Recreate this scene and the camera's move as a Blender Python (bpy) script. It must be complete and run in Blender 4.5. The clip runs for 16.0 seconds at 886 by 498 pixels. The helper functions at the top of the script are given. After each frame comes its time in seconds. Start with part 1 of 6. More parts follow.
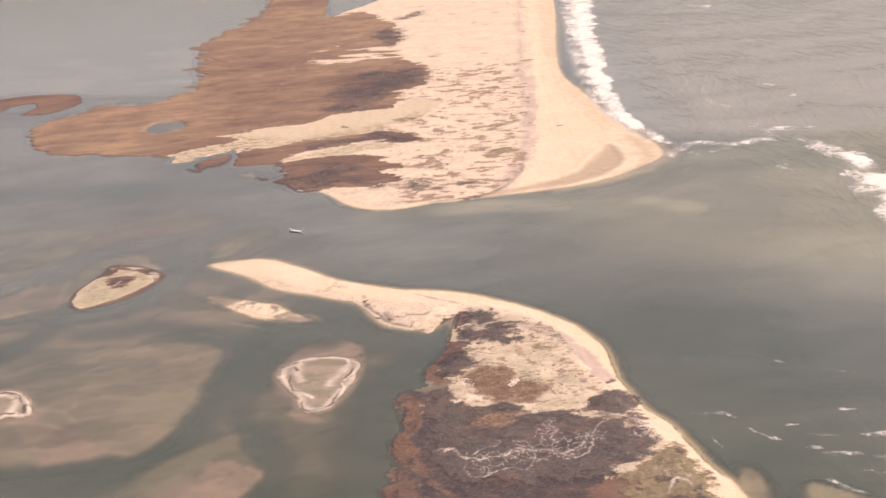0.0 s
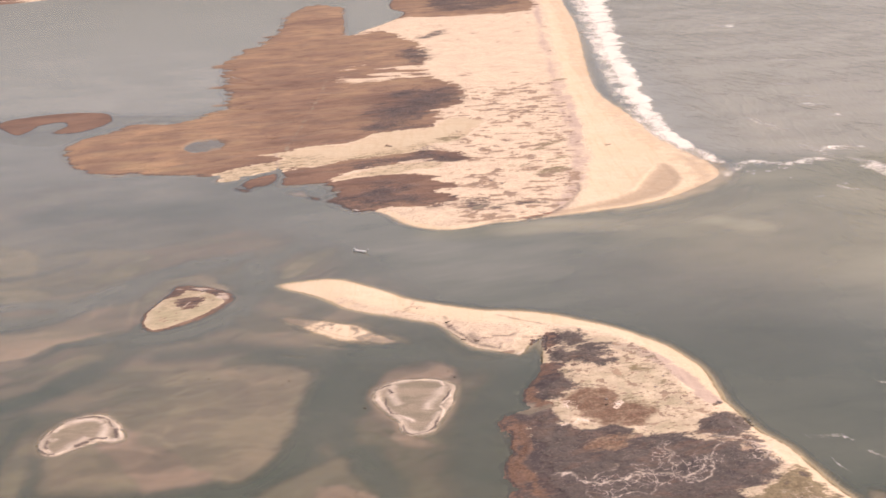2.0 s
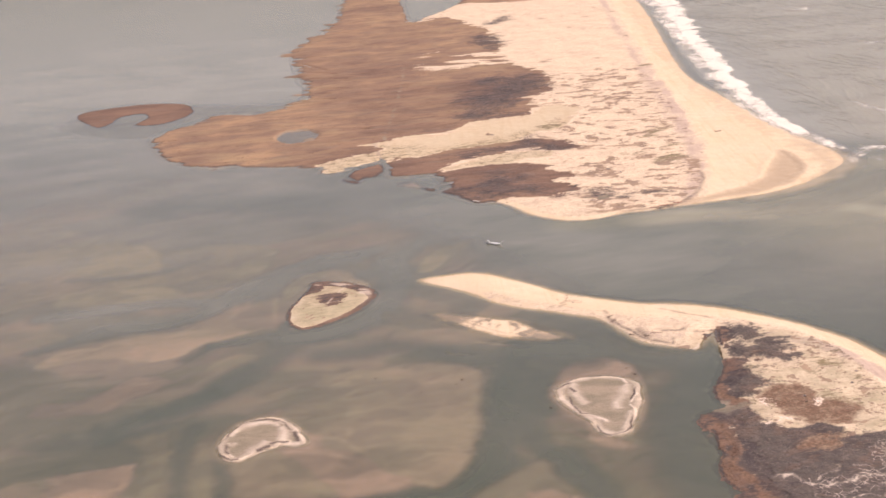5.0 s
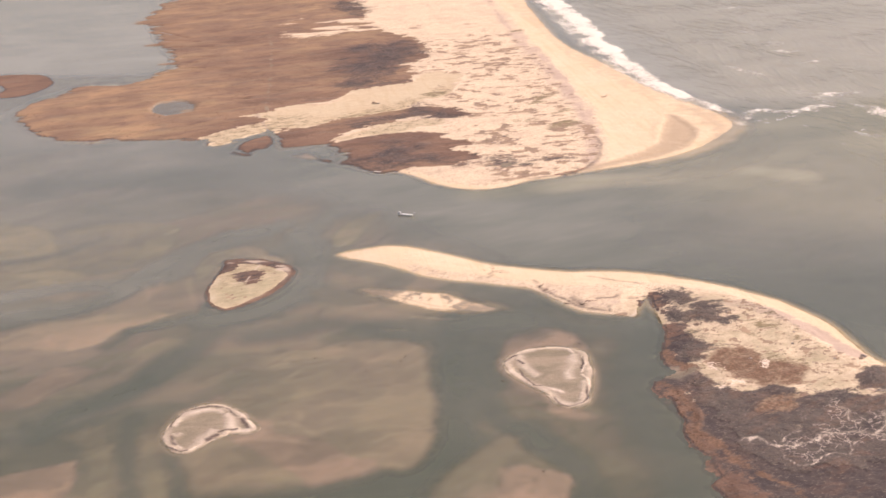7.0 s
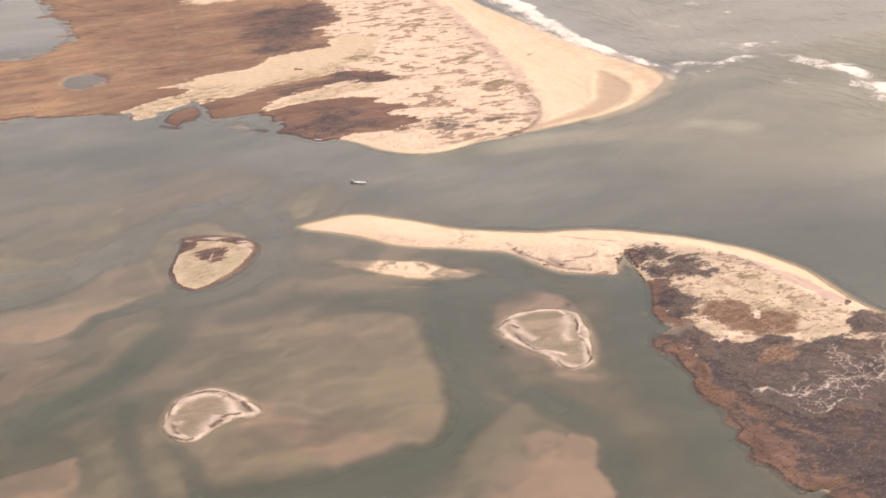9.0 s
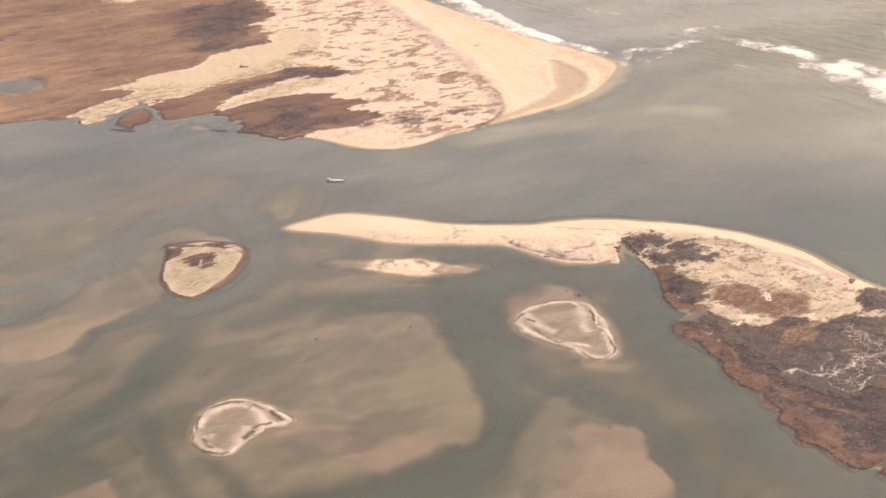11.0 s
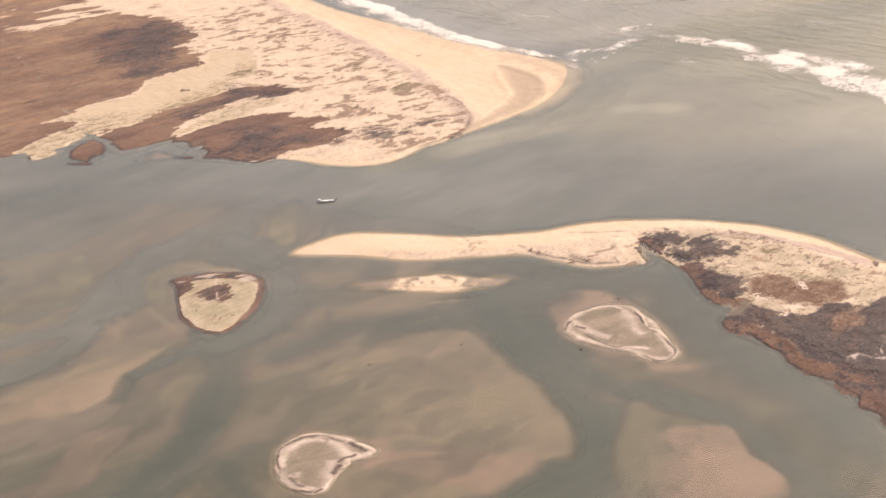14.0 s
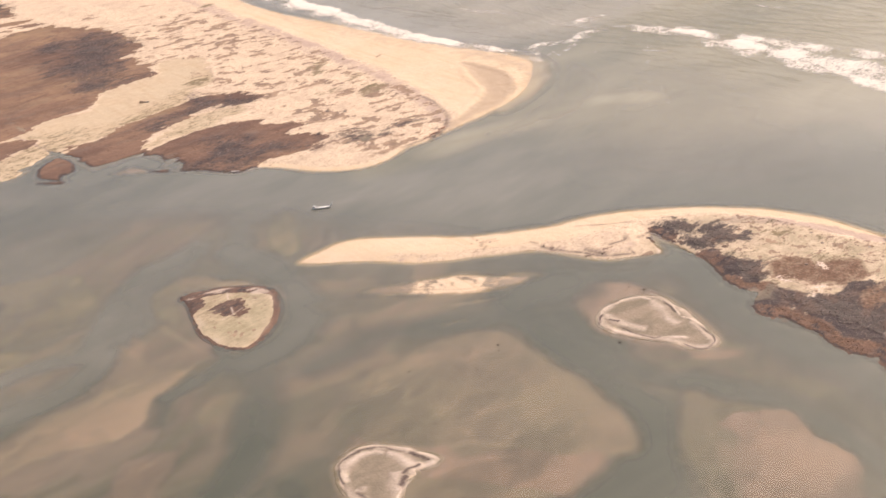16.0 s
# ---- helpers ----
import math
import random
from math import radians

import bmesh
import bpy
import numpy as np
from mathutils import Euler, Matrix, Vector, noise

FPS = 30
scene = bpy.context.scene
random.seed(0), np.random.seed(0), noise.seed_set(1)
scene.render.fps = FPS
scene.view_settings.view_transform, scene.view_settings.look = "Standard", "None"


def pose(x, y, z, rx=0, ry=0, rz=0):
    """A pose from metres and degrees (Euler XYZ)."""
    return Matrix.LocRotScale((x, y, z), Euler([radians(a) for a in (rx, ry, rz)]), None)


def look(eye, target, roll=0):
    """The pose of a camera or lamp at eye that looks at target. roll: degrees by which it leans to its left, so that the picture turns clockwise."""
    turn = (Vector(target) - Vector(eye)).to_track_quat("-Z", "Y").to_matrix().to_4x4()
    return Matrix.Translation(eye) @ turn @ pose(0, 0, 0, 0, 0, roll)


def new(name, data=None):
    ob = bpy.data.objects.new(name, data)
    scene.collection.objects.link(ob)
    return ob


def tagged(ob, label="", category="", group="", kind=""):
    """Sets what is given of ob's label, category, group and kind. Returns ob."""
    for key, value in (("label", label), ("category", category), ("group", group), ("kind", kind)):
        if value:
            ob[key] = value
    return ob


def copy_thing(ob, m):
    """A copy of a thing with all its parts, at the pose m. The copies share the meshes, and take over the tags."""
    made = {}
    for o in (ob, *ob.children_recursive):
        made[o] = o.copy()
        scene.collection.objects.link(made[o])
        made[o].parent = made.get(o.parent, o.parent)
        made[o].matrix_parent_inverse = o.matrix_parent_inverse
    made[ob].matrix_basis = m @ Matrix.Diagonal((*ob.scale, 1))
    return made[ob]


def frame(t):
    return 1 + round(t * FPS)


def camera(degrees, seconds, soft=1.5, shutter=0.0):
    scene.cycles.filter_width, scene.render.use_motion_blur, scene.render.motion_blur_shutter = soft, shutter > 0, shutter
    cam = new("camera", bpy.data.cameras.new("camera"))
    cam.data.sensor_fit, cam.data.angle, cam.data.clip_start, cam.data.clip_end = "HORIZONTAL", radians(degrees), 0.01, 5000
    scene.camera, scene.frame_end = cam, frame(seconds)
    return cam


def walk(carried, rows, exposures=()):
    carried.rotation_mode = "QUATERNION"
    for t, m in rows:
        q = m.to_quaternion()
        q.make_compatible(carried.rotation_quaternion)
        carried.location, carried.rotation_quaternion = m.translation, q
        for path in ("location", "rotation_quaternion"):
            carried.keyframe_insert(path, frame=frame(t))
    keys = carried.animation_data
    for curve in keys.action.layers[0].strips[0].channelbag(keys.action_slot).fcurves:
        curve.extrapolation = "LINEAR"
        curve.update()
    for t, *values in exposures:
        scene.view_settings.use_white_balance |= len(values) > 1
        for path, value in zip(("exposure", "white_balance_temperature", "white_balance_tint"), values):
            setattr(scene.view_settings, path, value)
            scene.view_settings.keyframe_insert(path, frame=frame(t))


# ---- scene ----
cam = camera(38.50, 16.0, soft=1.65)
# seconds, eye in metres, turn in degrees
PATH = [
    (0, -1.36, -1.18, 297.78, 70.041, 4.045, -0.037),
    (0.5, -18.77, 0.89, 298.01, 69.936, 3.902, -1.003),
    (1, -35.81, 3.33, 298.33, 70.167, 3.885, -1.227),
    (1.5, -52.56, 6.12, 298.70, 70.263, 3.814, -1.157),
    (2, -69.08, 9.27, 299.12, 70.851, 3.674, -1.198),
    (2.5, -85.42, 12.75, 299.55, 71.326, 3.581, -1.082),
    (3, -101.63, 16.58, 300.00, 71.675, 3.900, -0.909),
    (3.5, -117.76, 20.72, 300.46, 71.347, 4.473, 0.097),
    (3.7, -124.19, 22.47, 300.64, 71.247, 4.470, 0.426),
    (5.8, -191.54, 43.76, 302.53, 69.721, 3.670, -4.465),
    (6, -197.95, 46.06, 302.71, 69.640, 3.492, -5.413),
    (6.5, -214.00, 52.00, 303.17, 68.953, 3.197, -7.749),
    (7, -230.05, 58.22, 303.63, 68.198, 2.796, -9.741),
    (7.5, -246.10, 64.71, 304.11, 67.085, 3.072, -11.251),
    (8, -262.13, 71.48, 304.62, 66.742, 3.232, -13.110),
    (8.5, -278.14, 78.52, 305.15, 66.312, 3.056, -14.806),
    (9, -294.11, 85.83, 305.71, 66.075, 2.914, -16.815),
    (9.2, -300.48, 88.83, 305.95, 65.835, 2.977, -17.520),
    (11.3, -366.34, 123.17, 308.80, 65.409, 2.896, -23.339),
    (11.5, -372.48, 126.73, 309.11, 65.451, 3.013, -23.581),
    (12, -387.69, 135.84, 309.90, 65.333, 3.096, -24.739),
    (12.5, -402.69, 145.31, 310.71, 65.241, 3.049, -26.589),
    (13, -417.45, 155.15, 311.53, 65.435, 2.989, -28.158),
    (13.5, -431.94, 165.38, 312.35, 65.107, 3.305, -29.798),
    (14, -446.14, 176.04, 313.14, 65.255, 3.574, -31.311),
    (14.5, -460.03, 187.15, 313.88, 65.353, 3.701, -32.733),
    (15, -473.59, 198.76, 314.54, 65.268, 3.875, -34.289),
    (15.5, -486.80, 210.89, 315.08, 64.833, 4.121, -35.696),
    (16, -499.66, 223.61, 315.47, 64.778, 4.418, -37.210),
]
walk(cam, [(t, pose(*row)) for t, *row in PATH], [(0, -0.2, 6440, 20), (5, -0.2, 6480, 20), (9, -0.18, 6580, 18), (12, -0.2, 6600, 17), (16, -0.26, 6600, 17)])

# ---- world, sun ----
SUN_ELEVATION, SUN_TURN = 46.0, 90.0
world = bpy.data.worlds.new("sky")
scene.world = world
world.use_nodes = True
wn = world.node_tree
sky = wn.nodes.new("ShaderNodeTexSky")
sky.sky_type, sky.sun_disc = "NISHITA", False
sky.sun_elevation, sky.sun_rotation = radians(SUN_ELEVATION), radians(SUN_TURN)
sky.dust_density, sky.air_density, sky.ozone_density = 9.0, 1.0, 0.4
wn.nodes["Background"].inputs["Strength"].default_value = 0.27
wn.links.new(sky.outputs["Color"], wn.nodes["Background"].inputs["Color"])
sun = new("sun", bpy.data.lights.new("sun", "SUN"))
sun.data.energy, sun.data.angle, sun.data.color = 1.9, radians(8.0), (1.0, 0.92, 0.81)
_e, _a = radians(SUN_ELEVATION), radians(SUN_TURN)
sun.matrix_world = look((0, 0, 0), (-math.sin(_a) * math.cos(_e), -math.cos(_a) * math.cos(_e), -math.sin(_e)))


# ---- fields over the plan ----
def cells(ix, iy, seed):
    h = (ix * 374761393 + iy * 668265263 + seed * 974634777) & 0xFFFFFFFF
    h = ((h ^ (h >> 13)) * 1274126177) & 0xFFFFFFFF
    return ((h ^ (h >> 16)) & 0xFFFF) / 65535.0


def value(x, y, seed=0):
    """Smooth noise, -1 to 1."""
    ix, iy = np.floor(x).astype(np.int64), np.floor(y).astype(np.int64)
    fx, fy = x - ix, y - iy
    fx, fy = fx * fx * fx * (fx * (fx * 6 - 15) + 10), fy * fy * fy * (fy * (fy * 6 - 15) + 10)
    a = cells(ix, iy, seed) * (1 - fx) + cells(ix + 1, iy, seed) * fx
    b = cells(ix, iy + 1, seed) * (1 - fx) + cells(ix + 1, iy + 1, seed) * fx
    return (a * (1 - fy) + b * fy) * 2 - 1


def fbm(x, y, size, seed=0, octaves=4, gain=0.5):
    total, amp, norm = 0, 1.0, 0.0
    for k in range(octaves):
        c, s = math.cos(0.7 * k), math.sin(0.7 * k)
        total = total + amp * value((x * c + y * s) / size, (y * c - x * s) / size, seed + 17 * k)
        norm += amp
        size, amp = size / 2.03, amp * gain
    return total / norm


def step(a, b, x):
    u = np.clip((x - a) / (b - a), 0, 1)
    return u * u * (3 - 2 * u)


def curve(points, closed=True, n=4):
    """A smooth line through points."""
    p = np.array(points, float)
    if closed:
        q = np.vstack([p[-1:], p, p[:2]])
    else:
        q = np.vstack([2 * p[:1] - p[1:2], p, 2 * p[-1:] - p[-2:-1]])
    out = []
    for i in range(1, len(q) - 2):
        for u in np.arange(n) / n:
            a, b, c, d = q[i - 1], q[i], q[i + 1], q[i + 2]
            m0, m1 = (c - a) * 0.42, (d - b) * 0.42
            out.append((2 * u**3 - 3 * u**2 + 1) * b + (u**3 - 2 * u**2 + u) * m0 + (3 * u**2 - 2 * u**3) * c + (u**3 - u**2) * m1)
    if not closed:
        out.append(q[-2])
    return np.array(out)


def line_distance(line, x, y, closed=False):
    d = np.full(x.shape, 1e9)
    along = np.zeros(x.shape)
    n = len(line) if closed else len(line) - 1
    for i in range(n):
        ax, ay = line[i]
        bx, by = line[(i + 1) % len(line)]
        vx, vy = bx - ax, by - ay
        u = np.clip(((x - ax) * vx + (y - ay) * vy) / (vx * vx + vy * vy + 1e-9), 0, 1)
        e = (x - ax - u * vx) ** 2 + (y - ay - u * vy) ** 2
        near = e < d
        d = np.where(near, e, d)
        along = np.where(near, (i + u) / n, along)
    return np.sqrt(d), along


def inside(points, x, y, reach=40.0, n=4):
    """Metres inside a smooth outline (outside: minus), cut off at the reach."""
    line = curve(points, True, n)
    lo, hi = line.min(0) - reach, line.max(0) + reach
    out = np.full(x.shape, -reach)
    m = (x > lo[0]) & (x < hi[0]) & (y > lo[1]) & (y < hi[1])
    if not m.any():
        return out
    px, py = x[m], y[m]
    d, _ = line_distance(line, px, py, True)
    odd = np.zeros(px.shape, bool)
    for (ax, ay), (bx, by) in zip(line, np.roll(line, -1, 0)):
        if ay != by:
            odd ^= ((ay > py) != (by > py)) & (px < (bx - ax) * (py - ay) / (by - ay) + ax)
    out[m] = np.clip(np.where(odd, d, -d), -reach, reach)
    return out


# outlines on the plan, metres
NORTH_WEST = [(-445, 1250), (-427, 1198), (-407, 1165), (-369, 1132), (-349, 1137), (-312, 1126), (-298, 1122), (-287, 1117), (-274, 1114), (-267, 1115), (-268, 1097), (-260, 1090), (-252, 1092), (-241, 1104), (-226, 1115), (-215, 1118), (-212, 1109),
              (-210, 1096), (-209, 1074), (-206, 1064), (-199, 1064), (-191, 1062), (-179, 1065), (-169, 1061), (-164, 1047), (-162, 1035), (-168, 1030), (-157, 1030), (-158, 1023), (-164, 1013), (-156, 1004), (-147, 989), (-136, 977)]
NORTH_SOUTH = [(-122, 977), (-109, 959), (-98, 938), (-73, 918), (-51, 918), (-30, 926), (-8, 928), (35, 936), (81, 946), (104, 957), (131, 976), (154, 999), (165, 1021)]
NORTH_EAST = [(162, 1053), (152, 1087), (136, 1142), (124, 1236), (111, 1312), (106, 1380), (116, 1534), (129, 1688), (138, 1855), (145, 2089), (166, 2503), (250, 3400), (330, 4300),
              (260, 4320), (80, 3500), (-34, 2701)]
NORTH_BAY = [(-78, 2372), (-95, 2302), (-120, 2221), (-132, 2138), (-130, 2072), (-108, 2020), (-117, 1966), (-138, 1920), (-171, 1867), (-187, 1839), (-198, 1970), (-206, 2110),
             (-224, 2145), (-254, 2174), (-281, 2150), (-297, 2048), (-295, 1936), (-303, 1840), (-317, 1778), (-332, 1729), (-340, 1664), (-333, 1605), (-320, 1514), (-305, 1447),
             (-304, 1403), (-319, 1375), (-346, 1342), (-384, 1354), (-404, 1331), (-428, 1301), (-443, 1275)]
NORTH = NORTH_WEST + NORTH_SOUTH + NORTH_EAST + NORTH_BAY
CREEK_ISLET = [(-242, 1080), (-235, 1097), (-224, 1106), (-216, 1108), (-213, 1090), (-219, 1073), (-228, 1071), (-233, 1062), (-238, 1069)]
PEAT_BARS = ([(-247, 1069), (-240, 1065), (-233, 1059), (-235, 1056), (-242, 1061)], [(-180, 1028), (-174, 1025), (-169, 1021), (-171, 1018), (-176, 1021)])
BAY_ISLET = [(-551, 1386), (-548, 1411), (-519, 1424), (-481, 1429), (-439, 1415), (-423, 1374), (-431, 1347), (-451, 1327), (-477, 1333), (-469, 1364), (-481, 1385), (-502, 1374),
             (-506, 1349), (-518, 1335)]
FAR_SHORE = [(-1500, 2350), (-1200, 2400), (-929, 2455), (-878, 2468), (-828, 2480), (-783, 2520), (-746, 2599), (-694, 2676), (-660, 2730), (-620, 2950), (-600, 3400), (-900, 3800), (-2300, 3600),
             (-2200, 2450)]
POND = [(-320, 1226), (-313, 1254), (-292, 1256), (-278, 1236), (-280, 1208), (-304, 1203)]
SOUTH_SEA = [(-183, 819), (-167, 824), (-152, 826), (-139, 821), (-124, 808), (-106, 790), (-95, 778), (-81, 768), (-65, 759), (-50, 751), (-33, 747), (-16, 741), (1, 731), (11, 723),
             (25, 712), (41, 695), (54, 678), (62, 660), (67, 645), (69, 631), (70, 611), (72, 596), (79, 569), (88, 551), (94, 532), (99, 510), (106, 494), (110, 478), (124, 441), (144, 381)]
SOUTH_END = [(158, 312), (148, 252), (100, 235), (39, 261), (-1, 321), (-21, 391), (-33, 441)]
SOUTH_BAY = [(-44, 459), (-50, 482), (-52, 496), (-47, 514), (-46, 532), (-49, 550), (-43, 564), (-43, 580), (-48, 592), (-46, 601), (-38, 606), (-31, 610), (-33, 620), (-31, 631), (-26, 642), (-19, 663), (-17, 678),
             (-15, 693), (-14, 702), (-24, 690), (-28, 680), (-31, 678), (-44, 686), (-54, 693), (-60, 700), (-67, 715), (-75, 731), (-90, 741), (-104, 750), (-122, 760), (-137, 772), (-148, 786),
             (-162, 800)]
SOUTH = SOUTH_SEA + SOUTH_END + SOUTH_BAY
GRASS_ISLET = [(-254, 832), (-235, 827), (-218, 814), (-212, 802), (-214, 792), (-221, 776), (-235, 761), (-248, 753), (-258, 753), (-266, 764), (-267, 782), (-263, 800), (-257, 818)]
SAND_BAR = [(-177, 760), (-163, 755), (-143, 746), (-128, 738), (-116, 723), (-103, 710), (-117, 711), (-136, 718), (-152, 732), (-165, 746)]
RING_EAST = [(-112, 644), (-101, 654), (-87, 656), (-75, 651), (-68, 644), (-68, 633), (-71, 618), (-76, 602), (-82, 589), (-90, 586), (-97, 593), (-99, 603), (-106, 615), (-112, 629)]
RING_WEST = [(-287, 613), (-285, 621), (-280, 630), (-274, 634), (-268, 637), (-261, 636), (-255, 631), (-249, 623), (-245, 616), (-242, 607), (-244, 602), (-251, 602), (-255, 604), (-257, 601), (-264, 600), (-269, 595), (-274, 591), (-278, 591), (-283, 594), (-286, 600), (-288, 607)]


# ---- materials ----
def material(name):
    m = bpy.data.materials.new(name)
    m.use_nodes = True
    m.node_tree.nodes.clear()
    return m


# zones of the islands, stored three to a vector
PACKS = {"grasses": ("dune", "tuft", "straw"), "wetland": ("marsh", "rush", "rust"), "woody": ("thicket", "olive", "web"), "marks": ("shell", "stain", "wrack"), "bare": ("track", "wet", "mud")}


class Graph:
    """A short way to write a node tree."""

    def __init__(self, m):
        self.t = m.node_tree
        self.pos = self.node("ShaderNodeNewGeometry").outputs["Position"]

    def node(self, kind, **values):
        n = self.t.nodes.new(kind)
        for k, v in values.items():
            if hasattr(v, "is_output") or not isinstance(v, (float, int, tuple)):
                self.t.links.new(v, n.inputs[k])
            else:
                n.inputs[k].default_value = v
        return n

    def attr(self, name):
        n = self.t.nodes.new("ShaderNodeAttribute")
        for pack, names in PACKS.items():
            if name in names:
                n.attribute_name = pack
                split = self.t.nodes.new("ShaderNodeSeparateXYZ")
                self.t.links.new(n.outputs["Vector"], split.inputs[0])
                return split.outputs[names.index(name)]
        n.attribute_name = name
        return n.outputs["Fac"]

    def math(self, op, a, b=0.0, c=0.0):
        n = self.t.nodes.new("ShaderNodeMath")
        n.operation = op
        for i, v in enumerate((a, b, c)):
            if isinstance(v, (int, float)):
                n.inputs[i].default_value = v
            else:
                self.t.links.new(v, n.inputs[i])
        return n.outputs[0]

    def noise(self, size, detail=5.0, rough=0.55, stretch=(1, 1, 1), turn=0.0, distortion=0.0):
        m = self.t.nodes.new("ShaderNodeMapping")
        self.t.links.new(self.pos, m.inputs["Vector"])
        m.inputs["Scale"].default_value = stretch
        m.inputs["Rotation"].default_value = (0, 0, radians(turn))
        n = self.t.nodes.new("ShaderNodeTexNoise")
        self.t.links.new(m.outputs[0], n.inputs["Vector"])
        n.inputs["Scale"].default_value, n.inputs["Detail"].default_value = 1.0 / size, detail
        n.inputs["Roughness"].default_value, n.inputs["Distortion"].default_value = rough, distortion
        return n.outputs["Fac"]

    def streak(self, long, short, turn, detail=5.0, rough=0.6, distortion=0.0):
        """Noise drawn out along a bearing on the plan."""
        m = self.t.nodes.new("ShaderNodeMapping")
        m.vector_type = "TEXTURE"
        self.t.links.new(self.pos, m.inputs["Vector"])
        m.inputs["Rotation"].default_value = (0, 0, radians(turn))
        m.inputs["Scale"].default_value = (long, short, short)
        n = self.t.nodes.new("ShaderNodeTexNoise")
        self.t.links.new(m.outputs[0], n.inputs["Vector"])
        for key, v in (("Scale", 1.0), ("Detail", detail), ("Roughness", rough), ("Distortion", distortion)):
            n.inputs[key].default_value = v
        return n.outputs["Fac"]

    def ramp(self, x, a, b, to0=0.0, to1=1.0):
        n = self.t.nodes.new("ShaderNodeMapRange")
        n.interpolation_type = "SMOOTHSTEP"
        self.t.links.new(x, n.inputs["Value"])
        for k, v in (("From Min", a), ("From Max", b), ("To Min", to0), ("To Max", to1)):
            n.inputs[k].default_value = v
        return n.outputs[0]

    def mix(self, fac, a, b):
        n = self.t.nodes.new("ShaderNodeMix")
        n.data_type = "RGBA"
        for key, v in ((0, fac), (6, a), (7, b)):
            if isinstance(v, tuple):
                n.inputs[key].default_value = (*v, 1)
            elif isinstance(v, (int, float)):
                n.inputs[key].default_value = v
            else:
                self.t.links.new(v, n.inputs[key])
        return n.outputs[2]

    def bump(self, height, strength, distance):
        n = self.t.nodes.new("ShaderNodeBump")
        n.inputs["Strength"].default_value, n.inputs["Distance"].default_value = strength, distance
        self.t.links.new(height, n.inputs["Height"])
        return n.outputs[0]

    def out(self, shader):
        n = self.t.nodes.new("ShaderNodeOutputMaterial")
        self.t.links.new(shader, n.inputs["Surface"])


def principled(g, color, rough, normal=None, metal=0.0, spec=0.4):
    n = g.t.nodes.new("ShaderNodeBsdfPrincipled")
    for key, v in (("Base Color", color), ("Roughness", rough), ("Metallic", metal), ("Specular IOR Level", spec), ("Normal", normal)):
        if v is None:
            continue
        if isinstance(v, tuple):
            n.inputs[key].default_value = (*v, 1)
        elif isinstance(v, (int, float)):
            n.inputs[key].default_value = v
        else:
            g.t.links.new(v, n.inputs[key])
    return n.outputs[0]


